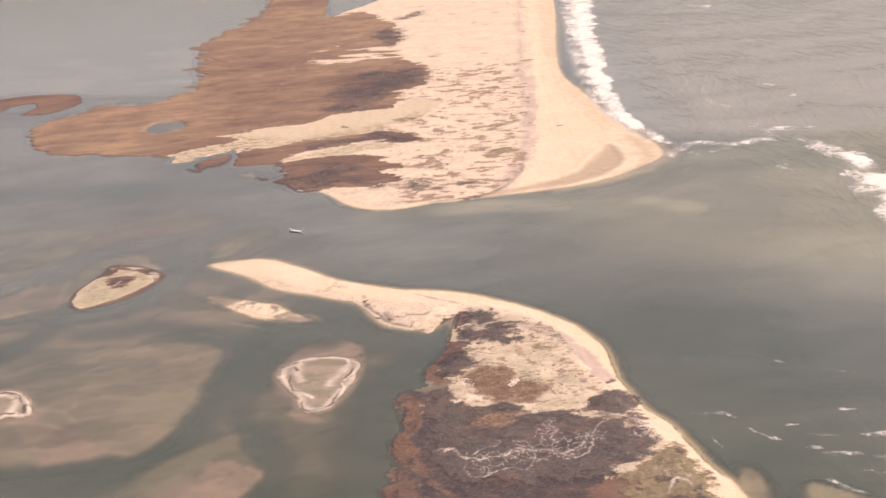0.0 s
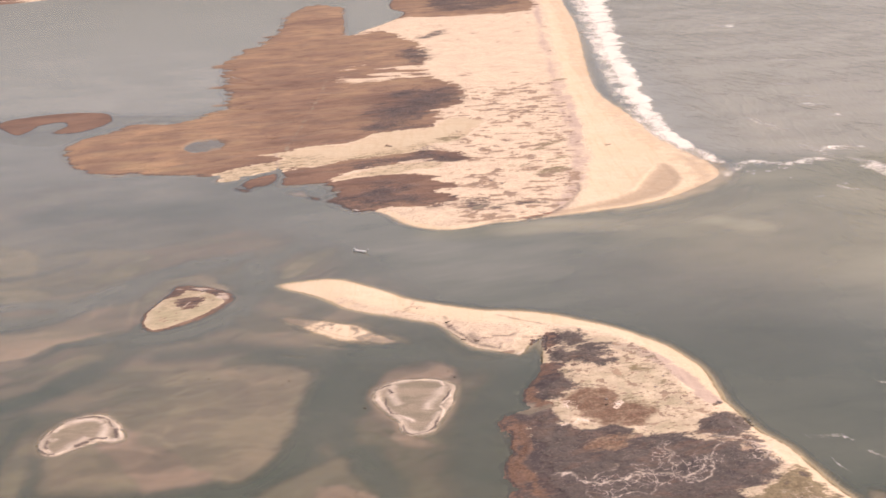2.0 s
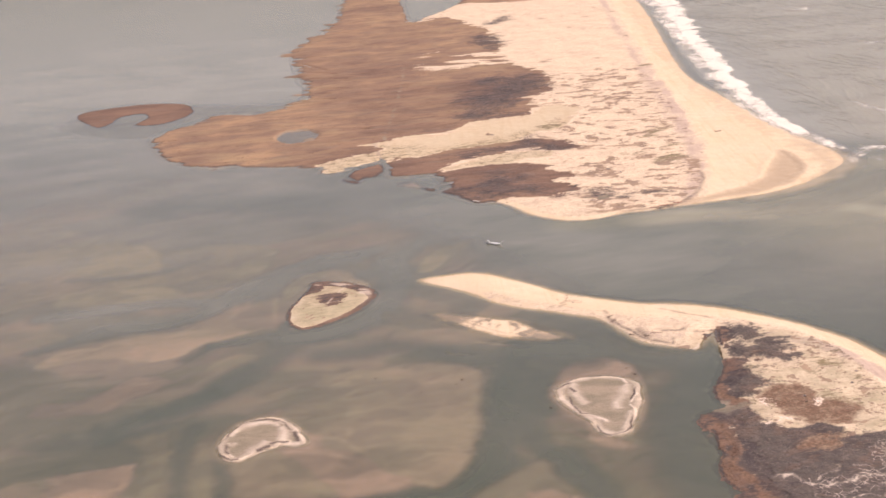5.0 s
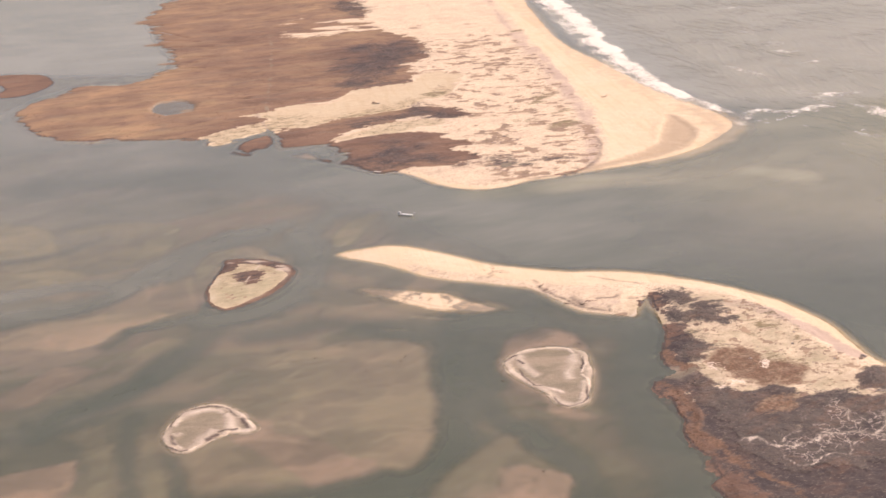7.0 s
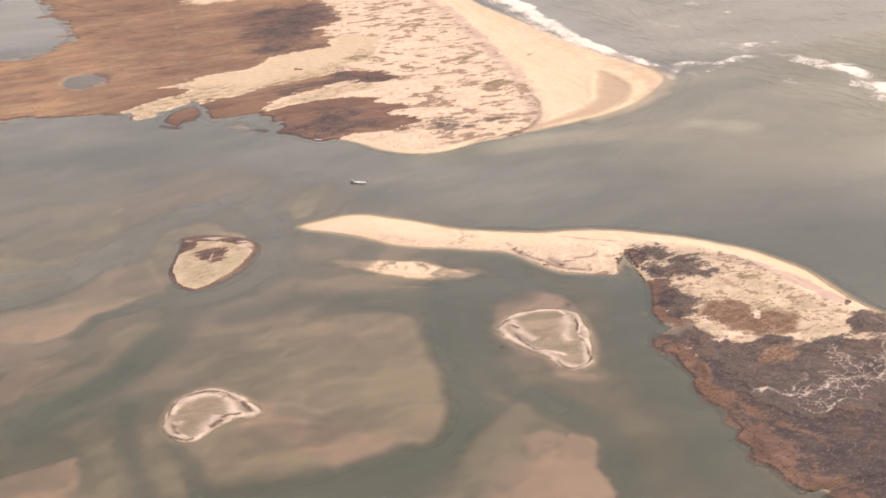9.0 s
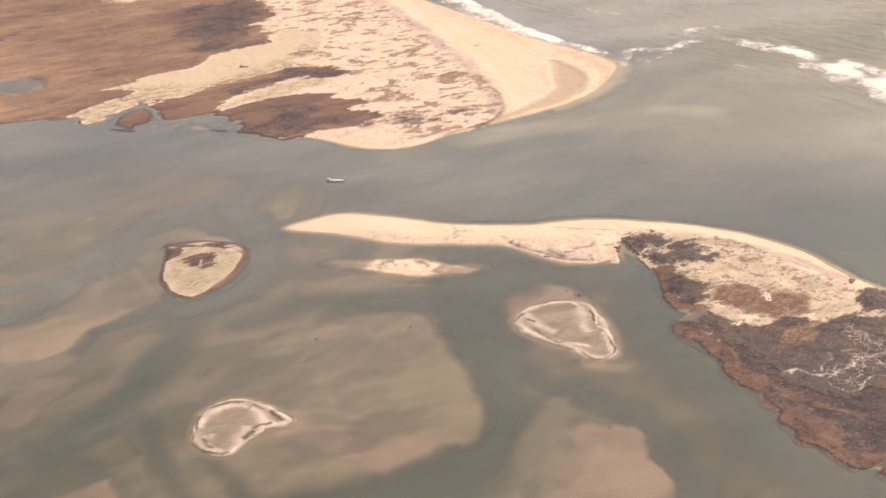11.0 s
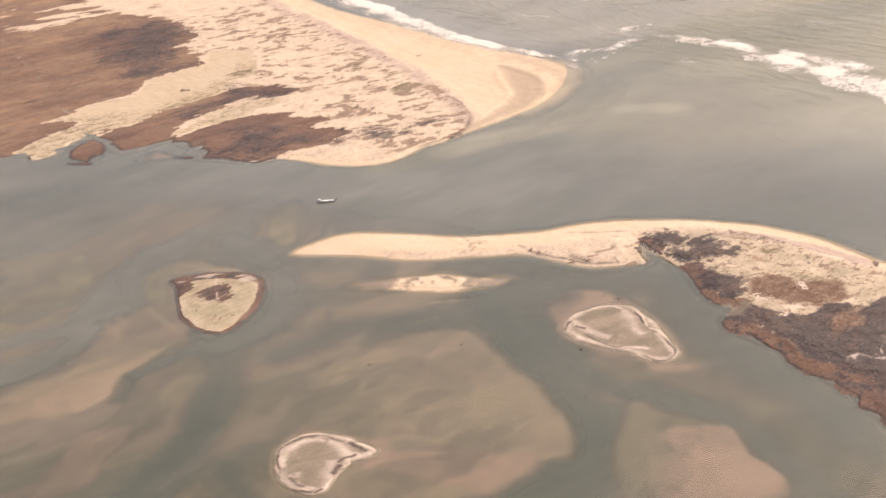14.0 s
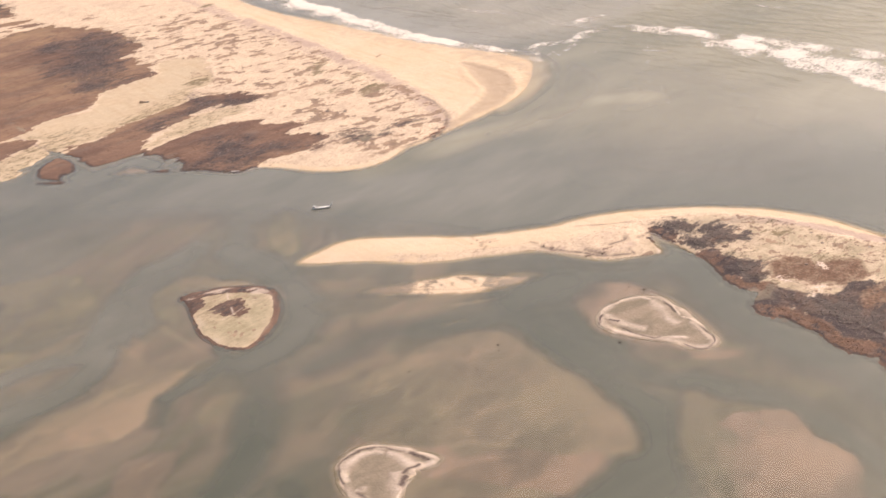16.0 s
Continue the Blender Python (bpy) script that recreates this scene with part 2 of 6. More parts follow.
def island_ground():
    """Sand, wet sand, wrack, dune grass, marsh and thicket litter, told apart by the zones stored on the mesh."""
    m = material("island_ground")
    g = Graph(m)
    broad, mid, fine = g.noise(45), g.noise(9, 6, 0.6), g.noise(1.6, 4, 0.6)
    grain = g.math("ADD", g.math("MULTIPLY", g.streak(8.0, 3.8, 6, 7, 0.72), 0.6), g.math("MULTIPLY", g.streak(2.2, 1.3, 6, 5, 0.7), 0.4))

    def zone(name, wobble, a=0.42, b=0.58, tex=None):
        v = g.math("ADD", g.attr(name), g.math("MULTIPLY", g.math("SUBTRACT", tex or grain, 0.5), 2.2 * wobble))
        return g.ramp(v, a, b)

    coarse = g.streak(30, 13, 8, 6, 0.64, 0.5)
    sand = g.mix(g.ramp(broad, 0.35, 0.65), (0.503, 0.387, 0.262), (0.528, 0.417, 0.298))
    sand = g.mix(g.ramp(mid, 0.35, 0.75, 0.0, 0.5), sand, (0.455, 0.35, 0.25))
    # tyre and wind streaks along the beach
    streak = g.ramp(g.noise(16, 5, 0.6, (3, 0.22, 1), 4), 0.50, 0.66, 0.0, 0.45)
    sand = g.mix(streak, sand, (0.45, 0.33, 0.21))
    dune = g.mix(g.ramp(coarse, 0.40, 0.66), (0.512, 0.402, 0.290), (0.435, 0.336, 0.246))
    dune = g.mix(g.ramp(fine, 0.42, 0.66, 0.0, 0.5), dune, (0.565, 0.455, 0.33))
    speck = g.ramp(g.streak(3.6, 1.9, 8, 6, 0.72), 0.54, 0.62, 0.0, 0.55)
    dune = g.mix(speck, dune, g.mix(coarse, (0.25, 0.18, 0.13), (0.36, 0.27, 0.19)))
    dune = g.mix(g.ramp(g.streak(2.6, 1.3, 12, 4, 0.75), 0.56, 0.61, 0.0, 0.6), dune, (0.235, 0.172, 0.122))
    color = g.mix(zone("dune", 0.8), sand, dune)
    color = g.mix(g.math("MULTIPLY", zone("wrack", 1.0, 0.4, 0.75), 0.68), color, (0.315, 0.235, 0.205))
    # short dry grass
    straw = g.mix(g.ramp(g.streak(7, 3.2, 10, 6, 0.66, 0.4), 0.36, 0.64), (0.235, 0.190, 0.122), (0.355, 0.288, 0.196))
    straw = g.mix(g.ramp(broad, 0.4, 0.62, 0.0, 0.5), straw, (0.270, 0.238, 0.150))
    color = g.mix(g.attr("straw"), color, straw)
    color = g.mix(g.math("MULTIPLY", zone("olive", 1.0, 0.34, 0.74), 0.88), color, g.mix(g.ramp(g.noise(2.8, 6, 0.7), 0.4, 0.6), (0.082, 0.063, 0.032), (0.148, 0.112, 0.060)))
    # brown grass in clumps on the dunes
    color = g.mix(g.math("MULTIPLY", zone("tuft", 0.9, 0.4, 0.66), 0.88), color, g.mix(g.ramp(mid, 0.35, 0.65), (0.155, 0.105, 0.082), (0.27, 0.185, 0.125)))
    rush = g.attr("rush")
    marsh = g.mix(g.ramp(g.streak(60, 26, 8, 6, 0.62, 0.8), 0.38, 0.62), (0.104, 0.062, 0.046), (0.160, 0.097, 0.067))
    marsh = g.mix(rush, marsh, g.mix(g.ramp(g.streak(48, 22, 10, 6, 0.65, 0.6), 0.40, 0.60), (0.178, 0.113, 0.077), (0.272, 0.172, 0.102)))
    marsh = g.mix(g.ramp(g.streak(26, 8, 8, 6, 0.66, 0.5), 0.50, 0.68, 0.0, 0.62), marsh, (0.105, 0.065, 0.050))
    marsh = g.mix(g.ramp(g.streak(34, 10, 4, 6, 0.62, 0.6), 0.53, 0.66, 0.0, 0.5), marsh, (0.128, 0.098, 0.078))
    marsh = g.mix(g.math("MULTIPLY", rush, g.ramp(g.streak(70, 18, 6, 5, 0.6, 0.6), 0.50, 0.64, 0.0, 0.55)), marsh, (0.270, 0.190, 0.108))
    marsh = g.mix(g.ramp(fine, 0.5, 0.8, 0.0, 0.4), marsh, (0.25, 0.165, 0.108))
    color = g.mix(zone("marsh", 0.7), color, marsh)
    color = g.mix(g.math("MULTIPLY", g.ramp(g.attr("rust"), 0.12, 0.72), g.ramp(g.streak(7, 4, 30, 7, 0.72, 0.5), 0.34, 0.58, 0.7, 1.0)), color, g.mix(g.ramp(fine, 0.35, 0.65), (0.098, 0.058, 0.038), (0.158, 0.094, 0.061)))
    litter = g.mix(g.ramp(mid, 0.38, 0.62), (0.038, 0.032, 0.033), (0.058, 0.046, 0.043))
    litter = g.mix(g.ramp(coarse, 0.5, 0.66, 0.0, 0.7), litter, (0.092, 0.055, 0.041))
    litter = g.mix(g.ramp(g.streak(2.2, 1.2, 15, 5, 0.75), 0.55, 0.63, 0.0, 0.55), litter, (0.17, 0.135, 0.115))
    color = g.mix(g.math("MULTIPLY", zone("thicket", 1.1, 0.30, 0.74), 0.92), color, litter)
    # a web of narrow sandy paths
    web = g.t.nodes.new("ShaderNodeTexVoronoi")
    web.feature = "DISTANCE_TO_EDGE"
    web.inputs["Scale"].default_value = 1 / 6.0
    wob = g.t.nodes.new("ShaderNodeTexNoise")
    wob.inputs["Scale"].default_value, wob.inputs["Detail"].default_value = 0.22, 4.0
    g.t.links.new(g.pos, wob.inputs["Vector"])
    move = g.t.nodes.new("ShaderNodeVectorMath")
    move.operation = "MULTIPLY_ADD"
    g.t.links.new(wob.outputs["Color"], move.inputs[0])
    move.inputs[1].default_value = (11, 11, 0)
    g.t.links.new(g.pos, move.inputs[2])
    g.t.links.new(move.outputs[0], web.inputs["Vector"])
    lines = g.ramp(web.outputs["Distance"], 0.055, 0.012)
    lines = g.math("MULTIPLY", lines, g.ramp(g.math("ADD", g.attr("web"), g.math("MULTIPLY", g.math("SUBTRACT", g.noise(13, 4), 0.5), 2.4)), 0.62, 0.88))
    color = g.mix(g.math("MULTIPLY", lines, 0.5), color, (0.50, 0.41, 0.345))
    color = g.mix(zone("track", 0.5, 0.45, 0.6, fine), color, (0.52, 0.415, 0.335))
    wet = zone("wet", 0.4, 0.3, 0.8, mid)
    color = g.mix(g.math("MULTIPLY", wet, 0.86), color, g.mix(broad, (0.345, 0.252, 0.16), (0.305, 0.225, 0.145)))
    color = g.mix(g.math("MULTIPLY", zone("mud", 0.8, 0.35, 0.7, mid), 0.85), color, g.mix(g.ramp(coarse, 0.4, 0.62), (0.142, 0.118, 0.087), (0.215, 0.172, 0.130)))
    # swash-laid shell sand and dark wrack lines
    color = g.mix(g.math("MULTIPLY", g.attr("shell"), g.ramp(grain, 0.3, 0.55, 0.7, 1.0)), color, (0.470, 0.388, 0.316))
    color = g.mix(g.math("MULTIPLY", g.attr("stain"), g.ramp(grain, 0.34, 0.56, 0.45, 1.0)), color, (0.078, 0.056, 0.048))
    height = g.math("ADD", g.math("MULTIPLY", mid, 1.0), g.math("MULTIPLY", fine, 0.35))
    g.out(principled(g, color, g.ramp(wet, 0.0, 1.0, 0.92, 0.45), g.bump(height, 0.7, 1.1), 0, 0.25))
    return m


def seabed_sand():
    m = material("seabed_sand")
    g = Graph(m)
    mid, broad = g.noise(10, 5, 0.6, (1, 1.6, 1), 20), g.noise(50)
    color = g.mix(g.ramp(g.math("ADD", g.attr("pink"), g.math("MULTIPLY", g.math("SUBTRACT", broad, 0.5), 0.6)), 0.15, 0.85), (0.262, 0.224, 0.163), (0.346, 0.246, 0.203))
    color = g.mix(g.ramp(mid, 0.4, 0.75, 0, 0.35), color, (0.215, 0.160, 0.124))
    weed = g.ramp(g.math("ADD", g.math("MULTIPLY", g.noise(7, 7, 0.7, (0.7, 1.2, 1), 25, 0.8), 0.7), g.math("MULTIPLY", g.noise(60, 4, 0.5), 0.3)), 0.54, 0.66, 0.0, 0.42)
    color = g.mix(weed, color, (0.13, 0.118, 0.082))
    color = g.mix(g.math("MULTIPLY", g.attr("sandy"), 0.85), color, (0.42, 0.325, 0.225))
    g.out(principled(g, color, 0.9, g.bump(mid, 0.4, 0.5), 0, 0.2))
    return m


def sea_water():
    """Turbid water: the deeper, the less of the bed shows through."""
    m = material("sea_water")
    g = Graph(m)
    depth, open_sea = g.attr("depth"), g.attr("open_sea")
    chop = g.noise(6.0, 5, 0.6, (1.8, 0.8, 1), 12)
    swell = g.streak(85, 26, 96, 2.0, 0.45, 0.8)
    crest = g.math("POWER", g.math("SUBTRACT", 1.0, g.math("ABSOLUTE", g.math("MULTIPLY_ADD", g.streak(110, 42, 99, 1.5, 0.5, 1.0), 4.0, -2.0))), 3.0)
    swell = g.math("ADD", g.math("MULTIPLY", swell, 0.6), g.math("MULTIPLY", g.math("MAXIMUM", crest, 0.0), 0.22))
    swell = g.math("ADD", swell, g.math("MULTIPLY", g.streak(27, 11, 99, 4.0, 0.6, 1.2), 0.75))
    ripple = g.noise(1.4, 3, 0.6)
    height = g.math("ADD", g.math("MULTIPLY", chop, 0.35), g.math("MULTIPLY", ripple, 0.08))
    height = g.math("ADD", height, g.math("MULTIPLY", g.math("MULTIPLY", swell, open_sea), 8.5))
    normal = g.bump(height, 0.35, 1.0)
    cloud = g.ramp(g.noise(70, 5, 0.55, (0.6, 1.2, 1), 10, 0.5), 0.3, 0.7)
    murk = g.mix(cloud, (0.061, 0.066, 0.042), (0.082, 0.083, 0.055))
    # sediment colours, lightened to stand in for hazy sky reflected at grazing angles
    load = g.mix(g.attr("bar_load"), g.mix(cloud, (0.216, 0.203, 0.155), (0.254, 0.236, 0.186)), g.mix(cloud, (0.230, 0.210, 0.138), (0.272, 0.246, 0.163)))
    murk = g.mix(g.attr("silt_sheen"), murk, load)
    body = principled(g, murk, g.ramp(g.math("MAXIMUM", open_sea, g.attr("bar_load")), 0.0, 1.0, 0.12, 0.26), normal, 0, 0.4)
    clear = g.node("ShaderNodeBsdfTransparent", Color=(0.88, 0.88, 0.80, 1)).outputs[0]
    gloss = g.node("ShaderNodeBsdfGlossy", Color=(1, 1, 1, 1), Roughness=0.14, Normal=normal).outputs[0]
    facing = g.node("ShaderNodeLayerWeight", Blend=0.5, Normal=normal).outputs["Facing"]
    fres = g.math("MULTIPLY_ADD", g.math("POWER", facing, 5.0), 0.96, 0.02)
    thin = g.node("ShaderNodeMixShader", Fac=fres)
    g.t.links.new(clear, thin.inputs[1])
    g.t.links.new(gloss, thin.inputs[2])
    opaque = g.math("SUBTRACT", 1.0, g.math("EXPONENT", g.math("MULTIPLY", depth, -0.85)))
    mix = g.node("ShaderNodeMixShader", Fac=opaque)
    g.t.links.new(thin.outputs[0], mix.inputs[1])
    g.t.links.new(body, mix.inputs[2])
    g.out(mix.outputs[0])
    return m


def surf_foam():
    m = material("surf_foam")
    g = Graph(m)
    lace = g.streak(4.2, 2.2, 4, 8, 0.76, 0.8)
    patch = g.noise(18, 6, 0.62, (0.8, 0.8, 1), -8, 0.5)
    v = g.math("ADD", g.attr("foam"), g.math("ADD", g.math("MULTIPLY", g.math("SUBTRACT", lace, 0.5), 3.4), g.math("MULTIPLY", g.math("SUBTRACT", patch, 0.5), 2.0)))
    cover = g.ramp(v, 0.12, 1.30, 0.0, 0.9)
    white = principled(g, (0.64, 0.59, 0.52), 0.85, g.bump(lace, 0.6, 0.5), 0, 0.2)
    mix = g.node("ShaderNodeMixShader", Fac=cover)
    g.t.links.new(g.node("ShaderNodeBsdfTransparent").outputs[0], mix.inputs[1])
    g.t.links.new(white, mix.inputs[2])
    g.out(mix.outputs[0])
    return m


def plant(name, dark, light, rough=0.85):
    m = material(name)
    g = Graph(m)
    island = g.t.nodes.new("ShaderNodeNewGeometry").outputs["Random Per Island"]
    c = g.mix(island, dark, light)
    c = g.mix(g.ramp(g.noise(14), 0.4, 0.65, 0, 0.5), c, tuple(0.6 * v for v in light))
    g.out(principled(g, c, rough, None, 0, 0.2))
    return m


def painted(name, color, rough=0.5, metal=0.0):
    m = material(name)
    g = Graph(m)
    c = g.mix(g.ramp(g.noise(0.6, 5, 0.6), 0.4, 0.75, 0, 0.5), color, tuple(0.72 * v for v in color))
    g.out(principled(g, c, rough, None, metal))
    return m


GROUND, BED, WATER, FOAM = island_ground(), seabed_sand(), sea_water(), surf_foam()
SHRUB = plant("bare_shrub_twigs", (0.074, 0.056, 0.049), (0.118, 0.086, 0.071))
PURPLE_SHRUB = plant("purple_grey_twigs", (0.070, 0.060, 0.059), (0.112, 0.091, 0.087))
GREY_SHRUB = plant("grey_shrub_twigs", (0.125, 0.104, 0.099), (0.205, 0.158, 0.140))
DUNE_GRASS = plant("dry_dune_grass", (0.16, 0.115, 0.075), (0.30, 0.215, 0.135))
REED = plant("rusty_marsh_reed", (0.088, 0.046, 0.031), (0.155, 0.085, 0.055))


# ---- mesh makers ----
def sheet(name, xs, ys, z, keep=None, fields=(), mat=None, parent=None, x=None, y=None):
    """A grid of quads as one mesh, with fields stored on its points; keep: which quads stay."""
    if x is None:
        x, y = np.meshgrid(xs, ys)
    ny, nx = x.shape
    idx = np.arange(nx * ny).reshape(ny, nx)
    quads = np.stack([idx[:-1, :-1], idx[:-1, 1:], idx[1:, 1:], idx[1:, :-1]], -1)
    quads = quads[keep] if keep is not None else quads.reshape(-1, 4)
    if len(quads) == 0:
        return None
    used, inverse = np.unique(quads, return_inverse=True)
    co = np.stack([x.ravel(), y.ravel(), z.ravel()], -1)[used]
    me = bpy.data.meshes.new(name)
    me.vertices.add(len(co))
    me.vertices.foreach_set("co", co.astype(np.float32).ravel())
    me.loops.add(len(quads) * 4)
    me.loops.foreach_set("vertex_index", inverse.ravel().astype(np.int32))
    me.polygons.add(len(quads))
    me.polygons.foreach_set("loop_start", np.arange(0, len(quads) * 4, 4, dtype=np.int32))
    me.polygons.foreach_set("use_smooth", np.ones(len(quads), bool))
    for key, v in dict(fields).items():
        if v.ndim == 3:
            me.attributes.new(key, "FLOAT_VECTOR", "POINT").data.foreach_set("vector", v.reshape(-1, 3)[used].astype(np.float32).ravel())
        else:
            me.attributes.new(key, "FLOAT", "POINT").data.foreach_set("value", v.ravel()[used].astype(np.float32))
    me.update()
    me.validate()
    me.materials.append(mat)
    ob = new(name, me)
    ob.parent = parent
    return ob


def soup(name, verts, faces, mat, parent=None):
    """Many triangles as one mesh."""
    me = bpy.data.meshes.new(name)
    me.vertices.add(len(verts))
    me.vertices.foreach_set("co", verts.astype(np.float32).ravel())
    me.loops.add(faces.size)
    me.loops.foreach_set("vertex_index", faces.astype(np.int32).ravel())
    me.polygons.add(len(faces))
    me.polygons.foreach_set("loop_start", np.arange(0, faces.size, 3, dtype=np.int32))
    me.update()
    me.validate()
    me.materials.append(mat)
    ob = new(name, me)
    ob.parent = parent
    return ob


def part(name, bm, mat, parent=None, label=""):
    me = bpy.data.meshes.new(name)
    bm.to_mesh(me)
    bm.free()
    me.materials.append(mat)
    ob = new(name, me)
    ob.parent = parent
    return tagged(ob, label)


def spaced(a, b, first, last):
    """Steps from a to b that grow from first to last."""
    n = max(2, int(2 * (b - a) / (first + last)))
    s = np.linspace(first, last, n)
    return a + np.concatenate([[0], np.cumsum(s)]) * (b - a) / s.sum()


OCTA = np.array([(1, 0, 0), (-1, 0, 0), (0, 1, 0), (0, -1, 0), (0, 0, 1), (0, 0, -0.6)], float)
OCTA_FACES = np.array([(0, 2, 4), (2, 1, 4), (1, 3, 4), (3, 0, 4), (2, 0, 5), (1, 2, 5), (3, 1, 5), (0, 3, 5)])


def clumps(rng, x, y, z, radius, height, n=8):
    """Uneven clumps heaped into a low bush at every place."""
    k = len(x)
    ang, rad = rng.uniform(0, 6.283, (k, n)), np.sqrt(rng.uniform(0, 1, (k, n)))
    r = radius[:, None]
    cx, cy = x[:, None] + r * rad * np.cos(ang), y[:, None] + r * rad * np.sin(ang)
    cz = z[:, None] + height[:, None] * (1 - rad**2) * rng.uniform(0.35, 0.8, (k, n))
    s = r * rng.uniform(0.16, 0.42, (k, n))
    v = OCTA[None, None] * (1 + rng.uniform(-0.45, 0.45, (k, n, 6, 3)))
    v = v * np.stack([s, s, np.minimum(s, height[:, None] * 0.6)], -1)[:, :, None]
    v = v + np.stack([cx, cy, cz], -1)[:, :, None]
    f = OCTA_FACES[None] + 6 * np.arange(k * n)[:, None, None]
    return v.reshape(-1, 3), f.reshape(-1, 3)


# ---- the sea bed and the water over it ----
def warped(x, y, size, amount, seed):
    return x + amount * fbm(x, y, size, seed), y + amount * fbm(x, y, size, seed + 5)


def land_inside(x, y):
    """Metres inside whichever island is nearest."""
    s = inside(NORTH, x, y, 40, 2)
    for o in (*PEAT_BARS, SOUTH, GRASS_ISLET, SAND_BAR, RING_EAST, RING_WEST, BAY_ISLET, CREEK_ISLET, FAR_SHORE):
        s = np.maximum(s, inside(o, x, y, 40, 2))
    return s


xs = np.concatenate([-8000 + np.array([0, 3000, 5000, 6000.0]), spaced(-1500, -560, 60, 7), spaced(-553, -430, 6, 3), np.arange(-426, 130, 1.6), spaced(132, 480, 3, 8), spaced(490, 1500, 20, 120),
                     np.array([2000, 3000, 5000, 8000.0])])
ys = np.concatenate([np.array([-6000, -3000, -1500, -900, -600.0]), spaced(-480, 200, 40, 9), spaced(209, 440, 9, 3), np.arange(443, 900, 1.6), spaced(902, 1500, 2.5, 9), spaced(1510, 3000, 15, 60),
                     np.array([3200, 3600, 4200, 5000, 6500, 9000.0])])
gx, gy = np.meshgrid(xs, ys)
wx, wy = warped(gx, gy, 55, 3.0, 3)
wx, wy = wx + 2.4 * fbm(gx, gy, 15, 4, 4, 0.6), wy + 2.4 * fbm(gx, gy, 15, 6, 4, 0.6)


def sand_waves(x, y, size, seed):
    """Drifts of sand that end in a sharp lip on one side and thin out on the other."""
    a, b = warped(x, y, size * 2.2, size * 1.0, seed)
    a, b = warped(a, b, size * 0.8, size * 0.22, seed + 3)
    f = fbm(a * 0.5 + b * 0.3, b * 1.4 - a * 0.4, size, seed + 7, 4, 0.5)
    return f, step(-0.03, 0.05, f) * step(0.6, 0.05, f)


# the lagoon behind the islands is shallow all over, the inlet deep
lagoon = step(-450, -150, gy) * np.maximum(step(-20, -150, gx + 0.55 * (gy - 800) * (gy > 800)) * step(1500, 900, gy), 0.9 * step(10, -50, gx) * step(705, 640, gy))
streaks = fbm(gx * 0.45 + gy * 0.35, gy * 1.5 - gx * 0.5, 30, 31, 5)
swirl, lip = sand_waves(gx, gy, 42, 301)
small_swirl, small_lip = sand_waves(gx, gy, 19, 331)
shallow = lagoon * (0.60 + 0.15 * swirl + 0.10 * streaks + 0.06 * lip)
pink = np.clip(0.36 + 0.7 * swirl + 0.4 * small_swirl, 0, 0.6) * lagoon
cut_free = np.ones(gx.shape)
_, broad_lip = sand_waves(gx, gy, 75, 361)
mottle = 0.95 + 0.16 * fbm(gx * 0.6 + gy * 0.3, gy * 1.3 - gx * 0.6, 38, 12, 5, 0.6) + 0.08 * small_lip + 0.09 * lip + 0.08 * broad_lip + 0.08 * small_swirl


def channel(points, half, cut):
    """A run of deeper water along a line."""
    global shallow, cut_free
    far = line_distance(curve(points, False), wx, wy)[0]
    lowered = cut * step(half * 2.0, half * 0.15, far)
    cut_free = cut_free * (1 - lowered)
    shallow = shallow * (1 - 0.95 * lowered * (0.85 + 0.3 * fbm(gx, gy, 40, 15, 3)))


def shoal(outline, top, sharp, wide, bearing, tint):
    """A sand shoal, steep on the side of the bearing and fading out on the other; tint: how much of it is pink shell sand."""
    global shallow, pink
    mid = np.mean(outline, axis=0)
    away = np.hypot(gx - mid[0], gy - mid[1]) + 1e-6
    facing = ((gx - mid[0]) * math.cos(radians(bearing)) + (gy - mid[1]) * math.sin(radians(bearing))) / away
    soft = wide + (sharp - wide) * step(-0.35, 0.55, facing)
    cover = step(-soft * 1.2, soft * 1.5, inside(outline, wx, wy, 60, 4))
    tilt = 1 - 0.13 * step(0.3, -1.0, facing * np.clip(away / (0.3 * np.ptp(outline, axis=0).max()), 0, 1))
    heap = 0.94 * top * cover * np.clip(mottle * tilt, 0.6, 1.12)
    pink = pink + (tint - pink) * cover * step(-0.12, 0.02, heap - shallow)
    shallow = np.maximum(shallow, heap)


def ridge(points):
    """A thin lip of sand on a shoal."""
    global shallow
    far, along = line_distance(curve(points, False), *warped(gx, gy, 12, 1.2, 41))
    shallow = shallow + 0.10 * np.exp(-(far / 2.0) ** 2) * step(0, 0.15, along) * step(1, 0.85, along) * (0.8 + 0.5 * fbm(gx, gy, 14, 42, 3))


channel([(-121, 701), (-136, 659), (-141, 620), (-149, 585), (-152, 563), (-165, 546), (-181, 536), (-201, 537), (-226, 539), (-261, 537)], 10, 0.9)
channel([(-153, 574), (-167, 551), (-183, 545), (-206, 536), (-230, 535), (-256, 542), (-272, 548)], 8, 0.8)
channel([(-273, 539), (-247, 525), (-215, 517), (-189, 524), (-169, 540)], 12, 0.8)
channel([(-118, 573), (-107, 547), (-104, 522), (-108, 487), (-116, 452)], 7, 0.55)
channel([(-95, 695), (-121, 696), (-136, 690), (-157, 692), (-176, 707), (-200, 716), (-219, 712), (-241, 711)], 9, 0.5)
channel([(-122, 702), (-103, 698), (-90, 689)], 7, 0.6)
channel([(-204, 860), (-199, 832), (-202, 789), (-214, 759), (-234, 744), (-253, 738), (-265, 739)], 9, 0.75)
